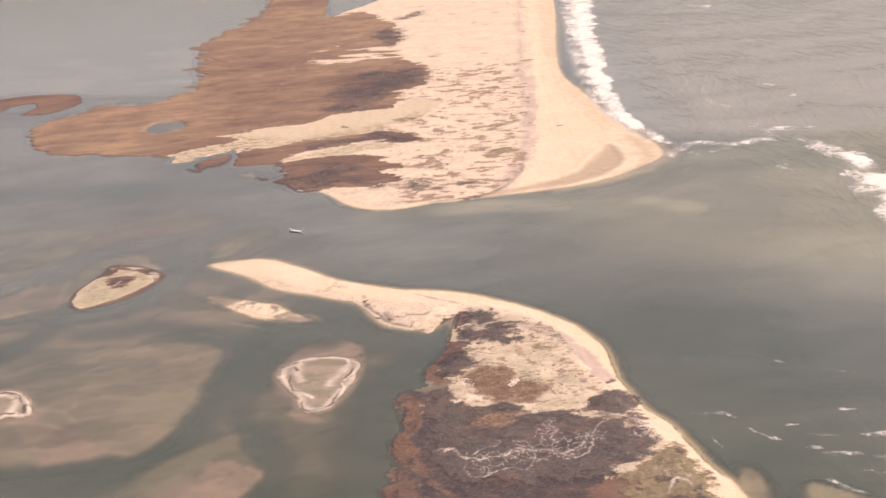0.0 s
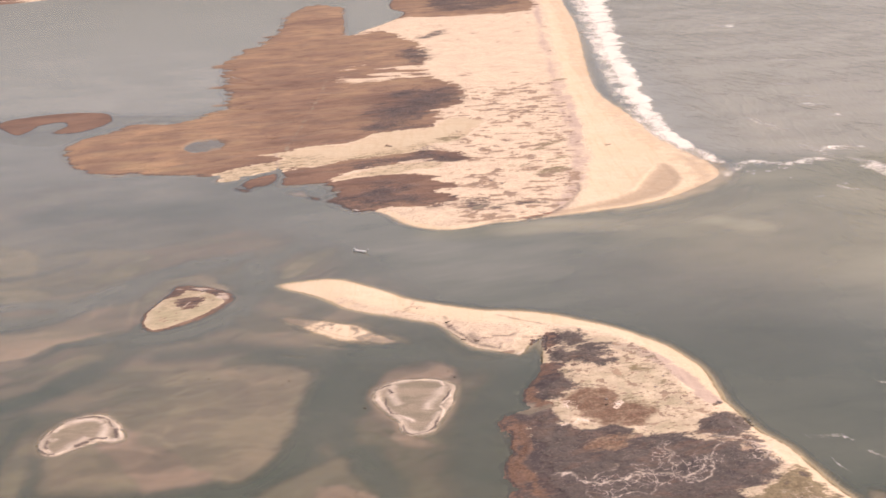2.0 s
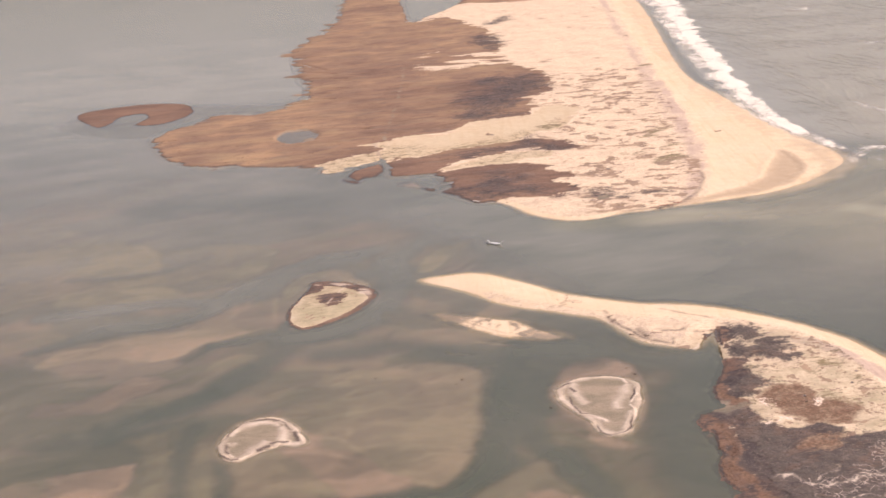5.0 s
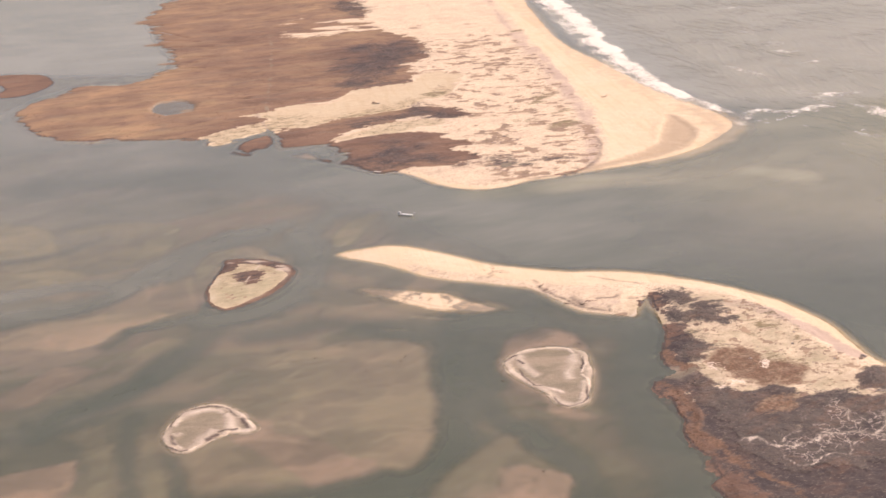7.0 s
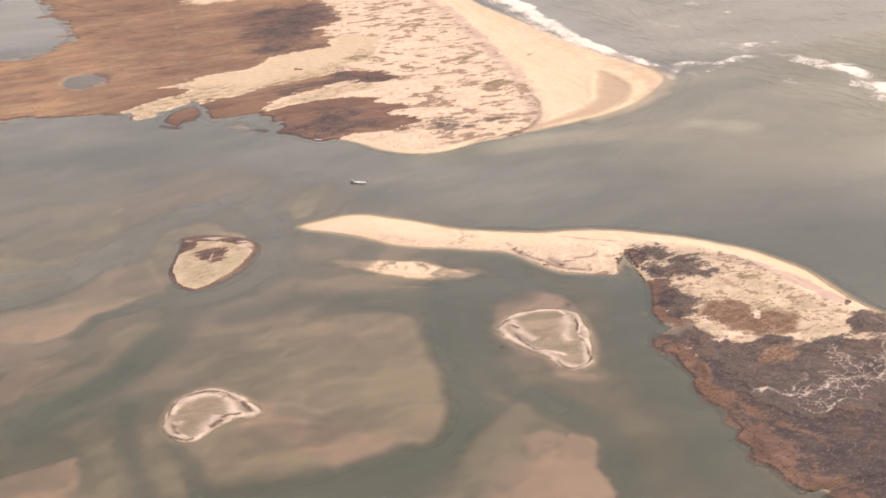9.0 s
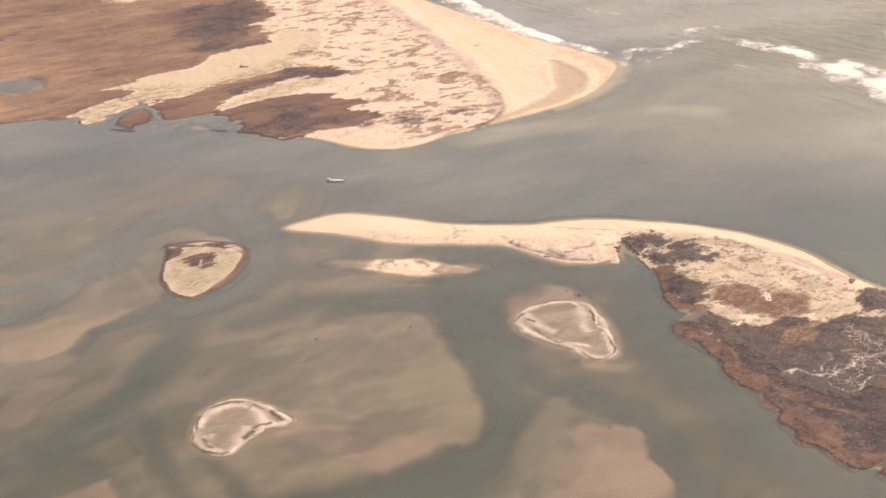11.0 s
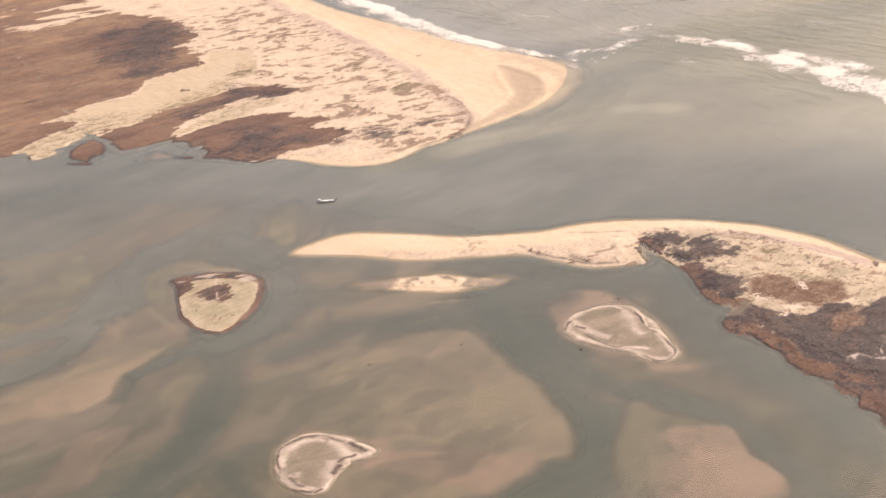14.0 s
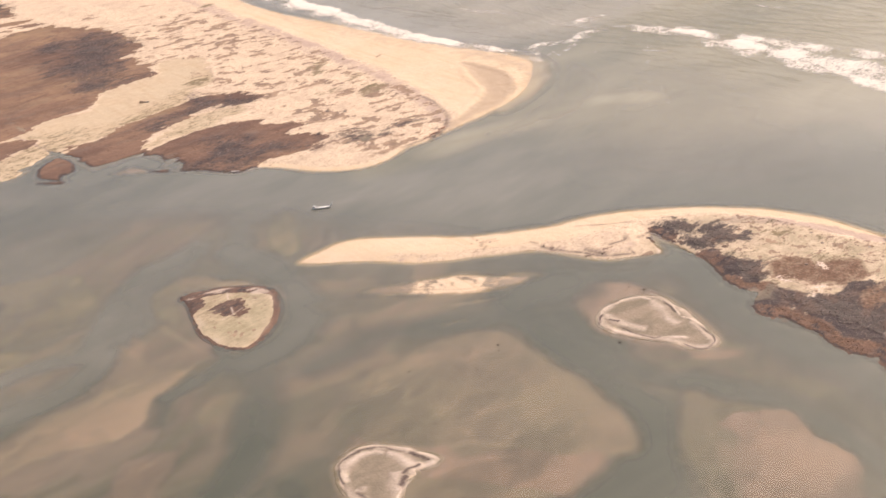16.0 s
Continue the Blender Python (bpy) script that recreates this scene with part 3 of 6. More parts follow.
channel([(-218, 885), (-252, 861), (-279, 839), (-302, 812), (-324, 790), (-344, 782), (-365, 781)], 9, 0.5)
channel([(-265, 720), (-279, 698), (-297, 673), (-317, 651), (-337, 634), (-360, 625), (-385, 624)], 9, 0.45)
channel([(-381, 768), (-363, 776), (-338, 774), (-319, 798), (-292, 812), (-267, 829), (-220, 838), (-196, 869), (-180, 895)], 7, 0.35)
channel([(-19, 687), (-37, 640), (-53, 605), (-60, 559), (-61, 517), (-64, 476), (-61, 442)], 13, 0.62)
channel([(-108, 685), (-122, 647), (-129, 611), (-126, 580), (-113, 558)], 6, 0.6)
channel([(-391, 1028), (-307, 1023), (-245, 1012), (-199, 977), (-149, 930), (-106, 874), (-46, 813), (33, 767)], 26, 0.6)
# shoals: the tip of the northern beach, the bay side, the ocean side, the broad bar
shoal([(170, 1070), (180, 1022), (172, 990), (140, 960), (94, 936), (60, 928), (60, 960), (100, 1000), (120, 1040), (130, 1070)], 0.97, 9, 9, -160, 0.1)
shoal([(-204, 1045), (-194, 1049), (-183, 1049), (-177, 1032), (-183, 1028), (-198, 1036)], 0.93, 4, 4, 0, 0.6)
shoal([(-516, 1391), (-431, 1404), (-338, 1381), (-312, 1364), (-339, 1340), (-389, 1351), (-430, 1309), (-451, 1263), (-510, 1288), (-569, 1347)], 0.66, 10, 10, 0, 0.2)
shoal([(-20, 918), (20, 922), (70, 925), (110, 938), (150, 965), (185, 985), (170, 930), (120, 890), (60, 880), (10, 890)], 0.52, 16, 16, 0, 0.0)
shoal([(102, 471), (108, 503), (114, 509), (120, 502), (128, 456), (116, 446)], 0.82, 3, 6, 90, 0.4)
shoal([(132, 467), (137, 490), (144, 489), (158, 479), (170, 462), (148, 442)], 0.92, 2.5, 6, 60, 0.1)
shoal([(7, 845), (88, 885), (189, 944), (248, 917), (254, 839), (188, 720), (114, 640), (84, 660), (48, 720), (-7, 764)], 0.42, 45, 45, 0, 0.0)
shoal([(-274, 762), (-284, 752), (-298, 745), (-314, 738), (-324, 723), (-334, 718), (-349, 715), (-364, 724), (-380, 725), (-397, 720), (-417, 720), (-409, 752), (-383, 760), (-364, 768),
      (-341, 770), (-332, 780), (-322, 791), (-307, 807), (-297, 806), (-291, 791), (-292, 774), (-287, 760)], 0.90, 2.2, 8, -75, 0.5)
shoal([(-274, 762), (-276, 780), (-278, 797), (-279, 815), (-274, 834), (-263, 851), (-246, 858), (-230, 850), (-224, 831), (-250, 829), (-260, 801), (-266, 773)], 0.71, 5, 7, 135, 0.3)
shoal([(-255, 849), (-244, 860), (-232, 854), (-226, 836), (-215, 824), (-216, 812), (-253, 829)], 0.83, 4, 7, 0, 0.5)
shoal([(-366, 942), (-325, 931), (-287, 912), (-278, 896), (-287, 869), (-310, 842), (-334, 829), (-364, 829), (-402, 825), (-410, 942)], 0.7, 4, 16, 0, 0.25)
shoal([(-518, 1038), (-469, 1034), (-436, 979), (-396, 946), (-373, 925), (-362, 885), (-360, 853), (-388, 842), (-424, 828), (-444, 820), (-497, 807), (-588, 1032)], 0.74, 4, 14, 0, 0.35)
shoal([(-478, 1065), (-448, 1101), (-416, 1118), (-397, 1102), (-384, 1053), (-408, 1043), (-447, 1045)], 0.56, 8, 12, 0, 0.2)
shoal([(-389, 750), (-355, 771), (-321, 783), (-299, 807), (-290, 812), (-290, 787), (-311, 772), (-340, 755), (-364, 737), (-383, 736)], 0.74, 4, 9, 0, 0.6)
shoal([(-237, 715), (-229, 696), (-199, 700), (-173, 696), (-152, 685), (-145, 672), (-146, 654), (-147, 635), (-149, 622), (-150, 605), (-153, 587), (-157, 571), (-164, 559), (-172, 549),
      (-181, 546), (-191, 551), (-199, 551), (-211, 547), (-224, 544), (-257, 541), (-285, 548), (-305, 566), (-317, 596), (-305, 625), (-280, 647), (-262, 655), (-252, 685)], 0.785, 5.0,
      13, -10, 0.42)
shoal([(-238, 673), (-233, 676), (-225, 684), (-217, 685), (-201, 678), (-192, 663), (-208, 643), (-231, 646), (-243, 657)], 0.8, 2.5, 14, 110, 0.4)
shoal([(-289, 602), (-279, 588), (-257, 579), (-234, 565), (-228, 548), (-247, 549), (-266, 558), (-280, 559), (-284, 575)], 0.62, 5, 9, -100, 1.0)
shoal([(-274, 639), (-266, 654), (-255, 653), (-246, 640), (-237, 625), (-222, 618), (-221, 610), (-225, 602), (-217, 600), (-204, 586), (-196, 574), (-182, 566), (-190, 551), (-206, 546), (-221, 546), (-231, 557), (-245, 577), (-261, 592), (-277, 587), (-286, 593), (-287, 622)], 0.76, 5, 10, -100, 0.95)
shoal([(-302, 597), (-297, 620), (-286, 627), (-285, 605), (-283, 584), (-279, 559), (-280, 546), (-287, 516), (-300, 521), (-303, 564)], 0.7, 3, 8, 0, 0.2)
shoal([(-345, 629), (-325, 634), (-311, 637), (-307, 614), (-308, 584), (-305, 555), (-309, 524), (-326, 531), (-329, 574), (-335, 605)], 0.7, 3.5, 9, 0, 0.25)
shoal([(-374, 591), (-357, 595), (-343, 597), (-328, 602), (-324, 586), (-326, 563), (-332, 533), (-372, 548)], 0.86, 3, 10, 60, 0.9)
shoal([(-377, 684), (-362, 695), (-347, 704), (-331, 700), (-321, 691), (-331, 679), (-343, 670), (-354, 655), (-370, 649), (-385, 648), (-408, 652), (-404, 685)], 0.7, 4, 10, 0, 0.8)
shoal([(-292, 737), (-308, 732), (-323, 713), (-336, 700), (-352, 692), (-368, 683), (-358, 665), (-335, 681), (-314, 698), (-297, 715)], 0.66, 3.5, 14, 120, 0.7)
shoal([(-113, 657), (-101, 676), (-85, 683), (-72, 676), (-64, 662), (-63, 644), (-66, 617), (-75, 589), (-87, 575), (-102, 583), (-114, 597), (-120, 612), (-120, 633)], 0.80, 5, 9, 90, 0.9)
shoal([(-118, 620), (-104, 600), (-84, 585), (-75, 575), (-86, 569), (-105, 577), (-120, 588), (-126, 605)], 0.74, 4, 9, 0, 0.7)
shoal([(-143, 552), (-132, 550), (-123, 546), (-114, 537), (-107, 527), (-108, 518), (-112, 508), (-113, 495), (-114, 485), (-122, 473), (-139, 454), (-186, 473), (-180, 503), (-173, 521),
      (-152, 533)], 0.81, 2.5, 12, 0, 0.8)
shoal([(-162, 544), (-147, 561), (-131, 574), (-120, 568), (-117, 554), (-110, 542), (-104, 530), (-106, 500), (-114, 468), (-134, 451), (-197, 488), (-186, 515)], 0.66, 5, 12, 100, 0.3)
shoal([(-101, 592), (-87, 574), (-85, 551), (-81, 527), (-76, 499), (-75, 476), (-80, 451), (-89, 432), (-111, 445), (-101, 473), (-99, 501), (-103, 523), (-105, 549), (-110, 573)], 0.6, 10,
      16, 60, 0.0)
shoal([(-209, 775), (-182, 770), (-153, 762), (-120, 743), (-96, 720), (-92, 702), (-121, 706), (-148, 717), (-171, 729), (-196, 737), (-209, 751)], 0.66, 5, 8, -90, 0.35)
shoal([(-177, 732), (-159, 724), (-136, 710), (-119, 701), (-130, 699), (-150, 707), (-167, 719)], 0.8, 2.5, 4, -90, 0.5)
shoal([(-172, 707), (-163, 704), (-154, 698), (-157, 695), (-170, 701)], 0.74, 2, 3, -90, 0.3)
shoal([(-181, 869), (-162, 893), (-147, 899), (-142, 884), (-150, 861), (-167, 837), (-179, 830), (-188, 837)], 0.84, 4, 9, 180, 0.0)
shoal([(-100, 729), (-71, 714), (-53, 691), (-34, 675), (-51, 667), (-70, 678), (-85, 698), (-103, 716)], 0.52, 8, 10, 0, 0.0)
channel([(-122, 700), (-108, 694), (-98, 684), (-92, 676)], 10, 0.55)
shoal([(-438, 978), (-414, 971), (-379, 930), (-364, 890), (-374, 873), (-403, 870), (-440, 880), (-470, 940)], 0.84, 4, 12, -20, 0.15)
shoal([(-330, 861), (-313, 883), (-281, 906), (-282, 878), (-297, 845), (-322, 830)], 0.80, 4, 10, 30, 0.0)
shoal([(-440, 850), (-416, 856), (-377, 856), (-338, 841), (-347, 820), (-384, 817), (-430, 815)], 0.82, 4, 9, -60, 0.15)
channel([(-430, 802), (-407, 806), (-378, 811), (-344, 815), (-321, 809), (-299, 834), (-277, 861), (-253, 878), (-231, 879)], 6, 0.7)
channel([(-420, 750), (-398, 762), (-387, 780), (-358, 774), (-330, 784), (-312, 801)], 5, 0.6)
channel([(-430, 872), (-393, 868), (-367, 873), (-334, 898)], 4, 0.35)
channel([(-311, 736), (-292, 739), (-271, 749), (-265, 762)], 3.5, 0.65)
channel([(-348, 625), (-337, 647), (-318, 660), (-299, 679), (-283, 700)], 6, 0.45)
channel([(-262, 741), (-247, 743), (-231, 749)], 5, 0.5)
channel([(-290, 743), (-308, 736), (-315, 729), (-323, 718)], 3.5, 0.55)
channel([(-302, 634), (-303, 602), (-302, 578), (-299, 553), (-297, 528)], 4.0, 0.4)
channel([(-284, 618), (-283, 589), (-279, 566), (-279, 542)], 4.0, 0.4)
channel([(-353, 639), (-343, 646), (-335, 649), (-318, 655), (-298, 671)], 6, 0.6)
ridge([(-157, 682), (-147, 678), (-146, 660), (-148, 638), (-150, 623)])
ridge([(-238, 673), (-233, 676), (-225, 684), (-217, 685), (-208, 682)])
ridge([(-274, 762), (-276, 780), (-278, 797), (-278, 815)])
ridge([(-123, 546), (-114, 537), (-107, 527), (-108, 518), (-112, 508)])
ridge([(-223, 619), (-221, 611), (-225, 602)])
ridge([(-240, 608), (-227, 606), (-218, 596), (-207, 583)])
ridge([(-255, 596), (-242, 596), (-227, 590), (-216, 582)])
ridge([(-105, 598), (-88, 589), (-75, 575)])
ridge([(-108, 587), (-91, 582), (-82, 576)])
ridge([(-341, 770), (-332, 780), (-322, 791), (-307, 807), (-297, 806), (-291, 791)])
near_land = land_inside(gx, gy)
muddy = np.maximum(step(-62, -54, gx) * step(-8, -20, gx) * step(690, 670, gy), 0.5 * step(-130, -160, gx) * step(930, 960, gy))
muddy = muddy * step(6, 3, near_land)
muddy = np.maximum(muddy, step(-16, -10, inside(GRASS_ISLET, gx, gy, 20, 3)))
beach_near = np.maximum(np.maximum(inside(NORTH, gx, gy, 40, 2), inside(SOUTH, gx, gy, 40, 2)), inside(SAND_BAR, gx, gy, 40, 2))
reach = 11 + 5 * fbm(gx, gy, 40, 10) + 24 * step(105, 125, gx) * step(1030, 1080, gy)
shallow = np.maximum(shallow, (0.84 + 0.1 * fbm(gx, gy, 18, 9)) * (1 - 0.55 * muddy) * step(-1.0, 0.04, near_land / reach) ** 1.5)
depth = np.clip(3.6 * (1 - np.clip(shallow, 0, 0.92)) ** 1.6, 0.05, 3.6)
open_sea = step(150, 320, gx - 0.10 * (gy - 900)) * step(700, 900, gy) + 0.3 * step(105, 190, gx) * step(640, 500, gy)
open_sea = np.clip(np.maximum(open_sea, step(130, 230, gx) * step(980, 1100, gy)), 0, 1)

# fine sediment in the water: over the bar, in the ocean and up the bay; its pale colour also paints in sky reflection
silt_sheen = np.clip(0.25 * fbm(gx * 0.5, gy, 90, 14, 4) * step(640, 760, gy), 0, 1)
bar_load = step(-30, 150, gx + 0.35 * (gy - 800)) * step(700, 920, gy + 0.5 * gx) * step(1060, 1000, gy - 0.15 * (gx - 200))
silt_sheen = np.maximum(silt_sheen, (0.56 + 0.25 * fbm(gx * 0.6, gy, 70, 16, 4)) * bar_load)
# a turbid plume trails off the northern beach
plume = line_distance(curve([(-70, 914), (-27, 906), (20, 908), (62, 902), (120, 900), (160, 872)], False), wx, wy)[0]
silt_sheen = np.maximum(silt_sheen, (0.85 + 0.3 * streaks) * step(34, 2, plume) * step(-80, 0, gx))
bar_load = np.maximum(bar_load, step(34, 2, plume))
silt_sheen = np.maximum(silt_sheen, 0.42 * step(690, 800, gy) * (0.9 + 0.4 * streaks))
# ocean and far bay paled by colour, in place of reflected sky
silt_sheen = np.maximum(silt_sheen, 1.0 * open_sea * step(900, 1100, gy))
silt_sheen = np.maximum(silt_sheen, 0.9 * step(105, 150, gx) * step(1020, 1100, gy))
silt_sheen = np.maximum(silt_sheen, 0.95 * step(1150, 1500, gy))
silt_sheen = np.maximum(silt_sheen, step(-80, -170, gx) * lagoon * cut_free * (0.26 + 0.25 * swirl))
silt_sheen = np.maximum(silt_sheen, 0.72 * step(-170, -330, gx) * step(800, 900, gy) * (0.9 + 0.4 * streaks) * (0.3 + 0.7 * cut_free))
bed_z = -0.3 * depth - 0.08 - 0.8 * step(3, 10, near_land)
seabed = sheet("seabed", xs, ys, bed_z, None, {"sandy": np.maximum(0.6 * step(-9, -1, beach_near + 3 * fbm(gx, gy, 16, 45, 3)) * (1 - muddy), step(-22, -4, beach_near) * step(80, 110, gx) * step(1130, 1090, gy) * step(900, 940, gy)), "pink": pink}, BED)
tagged(seabed, "tan sandy sea bed rising into submerged shoals", "sea bed", "", "structure")
swell_z = open_sea * 0.35 * fbm(gx * 1.4, gy * 0.4, 24, 77, 2)
water = sheet("water", xs, ys, swell_z, None, {"depth": depth, "open_sea": open_sea, "silt_sheen": np.clip(silt_sheen, 0, 1.1), "bar_load": bar_load}, WATER)
tagged(water, "murky grey-green inlet water over sand shoals", "water", "", "structure")


# ---- islands ----
def ditch_shift(x, y):
    """The fretted bay edge of the marsh, cut by narrow ditches."""
    return step(-270, -320, x) * step(1250, 1400, y) * (26 * np.maximum(0, value(x / 150, y / 11, 51) - 0.25) - 9 * value(x / 90, y / 9, 53) - 6 * value(x / 60, y / 5, 52))


def zone_field(outlines, x, y, soft=8.0, wobble=3.0, size=9.0, seed=0, rough=0.0, drawn=0.0):
    """0.5 on an outline's edge, rising inwards."""
    a, b = warped(x, y, size, wobble, seed)
    s = np.full(x.shape, -40.0)
    for o in outlines:
        s = np.maximum(s, inside(o, a, b, 40, 3))
    if rough:
        s = s + rough * fbm(x * 0.8, y, size * 1.3, seed + 400, 5, 0.6) * (s > -30)
    if drawn:
        s = s + drawn * fbm(0.17 * (x + 0.1 * y), y - 0.1 * x, size * 0.7, seed + 500, 5, 0.62) * (s > -36)
    return np.clip(0.5 + s / (2 * soft), 0, 1)


def strokes(items, x, y):
    """Thin drawn-out marks: each a line, its half width and its strength."""
    out = np.zeros(x.shape)
    for points, half, strength in items:
        far, along = line_distance(curve(points, False), x, y)
        out = np.maximum(out, strength * np.exp(-((far / (half * (1.2 + 0.5 * fbm(x, y, 6, 135, 3)))) ** 2)) * step(-0.02, 0.08, along) * step(1.02, 0.92, along))
    return np.clip(out * (0.85 + 0.5 * fbm(x, y, 9, 136, 4)), 0, 1)


def rise(s, toe, top, run):
    """Height of the ground s metres inland of the water's edge."""
    return np.where(s < 0, toe * s, top * (1 - np.exp(-np.maximum(s, 0) / run)))


def island(name, x, y, z, zones, label, category, parts=True):
    """One island: an Empty that carries its beach, dune and marsh."""
    base = new(name)
    tagged(base, label, category, "", "")
    full = {k: zones.get(k, np.zeros(x.shape)) for names in PACKS.values() for k in names}
    packed = {pack: np.stack([full[k] for k in names], -1) for pack, names in PACKS.items()}
    corner = lambda a: np.stack([a[:-1, :-1], a[:-1, 1:], a[1:, 1:], a[1:, :-1]])
    alive = corner(z).max(0) > -0.55
    wet_grass = corner(full["marsh"]).mean(0) > 0.5
    high = corner(np.maximum(full["dune"], full["thicket"])).mean(0) > 0.5
    for key, keep in (("beach", alive & ~wet_grass & ~high), ("dune_ground", alive & ~wet_grass & high), ("marsh", alive & wet_grass)):
        if keep.any():
            sheet(key, None, None, z, keep, packed, GROUND, base, x, y)
    return base


# the northern barrier island
nxs = np.concatenate([spaced(-470, -180, 1.9, 1.7), spaced(-178.3, 190, 1.6, 1.6), spaced(193, 420, 8, 20)])
nys = np.concatenate([spaced(905, 1300, 1.2, 1.7), spaced(1302, 1800, 1.8, 3.0), spaced(1803, 2500, 3.2, 9), spaced(2512, 4400, 20, 90)])
x, y = np.meshgrid(nxs, nys)
ax, ay = warped(x, y, 14, 1.6, 21)
ns = inside(NORTH, ax + ditch_shift(x, y), ay, 60, 4)
ns = ns - step(-125, -175, x) * (9 * np.maximum(0, value(x / 45, y / 5.5, 54) - 0.1) + 3 * np.abs(value(x / 25, y / 3.5, 56)))
DITCHES = [[(-323, 1589), (-287, 1535)], [(-306, 1496), (-262, 1480)], [(-299, 1440), (-259, 1429)], [(-306, 1391), (-271, 1379)], [(-320, 1388), (-301, 1381)], [(-339, 1355), (-315, 1355)], [(-329, 1546), (-276, 1511)], [(-319, 1425), (-278, 1408)]]
N_SAND = [[(-235, 1173), (-222, 1182), (-209, 1186), (-183, 1195), (-157, 1192), (-143, 1212), (-122, 1232), (-94, 1238), (-71, 1243), (-55, 1274), (-24, 1250), (-51, 1179), (-69, 1172), (-93, 1149), (-110, 1142), (-131, 1138), (-157, 1130), (-178, 1123), (-201, 1123), (-213, 1122), (-225, 1118), (-241, 1105), (-255, 1091), (-266, 1094), (-259, 1105), (-274, 1117), (-261, 1127), (-242, 1142), (-222, 1150), (-214, 1155), (-221, 1165)],
          [(-164, 1077), (-150, 1086), (-129, 1100), (-112, 1106), (-92, 1109), (-72, 1110), (-64, 1090), (-86, 1084), (-102, 1081), (-122, 1078), (-141, 1078), (-158, 1073)]]
N_MARSH = []
N_MARSH.append([(-500, 1100), (-500, 2300), (-180, 2300), (-180, 1860), (-145, 1850), (-108, 1780), (-85, 1700), (-70, 1640), (-76, 1560), (-70, 1480), (-34, 1420), (-36, 1380), (-42, 1346), (-61, 1317), (-64, 1279), (-70, 1241), (-92, 1232), (-120, 1220), (-141, 1208), (-160, 1194), (-190, 1185), (-214, 1160), (-222, 1140), (-250, 1100), (-275, 1085), (-330, 1085)])
N_MARSH.append([(-214, 1121), (-216, 1100), (-216, 1058), (-205, 1050), (-178, 1050), (-158, 1048), (-158, 1069), (-153, 1087), (-117, 1106), (-86, 1112), (-58, 1103), (-42, 1120), (-61, 1141), (-90, 1153), (-127, 1143), (-153, 1130), (-188, 1127)])
N_MARSH.append([(-168, 1049), (-159, 1072), (-120, 1078), (-84, 1066), (-62, 1034), (-70, 1018), (-56, 988), (-67, 978), (-85, 974), (-118, 977), (-130, 965), (-155, 975), (-180, 1008)])
N_MARSH.append([(-160, 1920), (-120, 1960), (-60, 1945), (0, 1940), (90, 1955), (95, 2150), (110, 2500), (180, 3300), (230, 4200), (120, 4200), (-80, 2800), (-180, 2240)])
N_THICKET = []
N_THICKET.append([(-136, 1049), (-126, 1065), (-114, 1070), (-103, 1058), (-95, 1029), (-89, 1006), (-68, 985), (-69, 972), (-90, 973), (-109, 980), (-129, 977), (-142, 982), (-146, 1003), (-146, 1026)])
N_THICKET.append([(-140, 1333), (-110, 1372), (-75, 1420), (-50, 1430), (-34, 1385), (-43, 1337), (-63, 1319), (-80, 1275), (-99, 1252), (-130, 1230), (-153, 1212), (-149, 1242), (-140, 1298)])
N_THICKET.append([(-105, 1256), (-72, 1265), (-66, 1242), (-84, 1227), (-101, 1226)])
N_THICKET.append([(-126, 1410), (-99, 1440), (-78, 1410), (-105, 1365), (-128, 1384)])
N_THICKET.append([(-115, 1680), (-98, 1705), (-68, 1665), (-68, 1585), (-94, 1565), (-110, 1615)])
N_THICKET.append([(-140, 1067), (-116, 1076), (-93, 1055), (-90, 1025), (-101, 1008), (-116, 1032), (-138, 1024)])
N_THICKET.append([(-158, 1037), (-142, 1013), (-124, 997), (-126, 973), (-149, 983), (-166, 1007)])
N_THICKET.append([(-124, 979), (-95, 1001), (-77, 997), (-62, 986), (-80, 976), (-106, 976)])
N_THICKET.append([(-147, 1113), (-129, 1126), (-93, 1137), (-54, 1127), (-42, 1108), (-68, 1098), (-106, 1111), (-133, 1102)])
N_THICKET.append([(-105, 1152), (-82, 1167), (-66, 1148), (-50, 1121), (-71, 1100), (-90, 1125)])
N_THICKET.append([(-59, 975), (-35, 984), (-10, 977), (13, 964), (4, 946), (-17, 957), (-42, 949), (-54, 962)])
N_THICKET.append([(-10, 934), (0, 940), (16, 944), (17, 937), (2, 930), (-10, 928)])
N_THICKET.append([(-60, 2000), (20, 1985), (70, 2030), (60, 2150), (-20, 2190), (-70, 2120)])
N_THICKET.append([(-70, 1815), (-40, 1835), (-60, 1760), (-90, 1750)])
N_SCRUB = [[(-7, 935), (0, 935), (13, 941), (26, 955), (17, 943), (2, 929), (-7, 926)], [(-52, 982), (-41, 984), (-41, 970), (-51, 968)], [(-31, 965), (-20, 967), (-15, 958), (-31, 950)], [(-18, 977), (-1, 976), (18, 970), (11, 959), (-10, 962)],
           [(-35, 987), (-23, 988), (-20, 979), (-32, 978)], [(-60, 998), (-56, 997), (-65, 974), (-73, 977)], [(28, 974), (31, 964), (24, 948), (23, 957)]]
sand_finger = zone_field(N_SAND, x, y, 4, 2.5, 9, 61, 3, 8)
thin_sand = step(0.22, 0.42, fbm(x * 0.30 + 6 + 0.1 * y, y * 1.0, 26, 64, 4)) * step(1440, 1520, y) * step(1800, 1720, y) * step(-225, -150, x)
n = {}
n["marsh"] = np.clip(zone_field(N_MARSH, x, y, 5, 6, 14, 62, 7, 15) - np.maximum(step(0.35, 0.6, sand_finger), 0.8 * thin_sand), 0, 1)
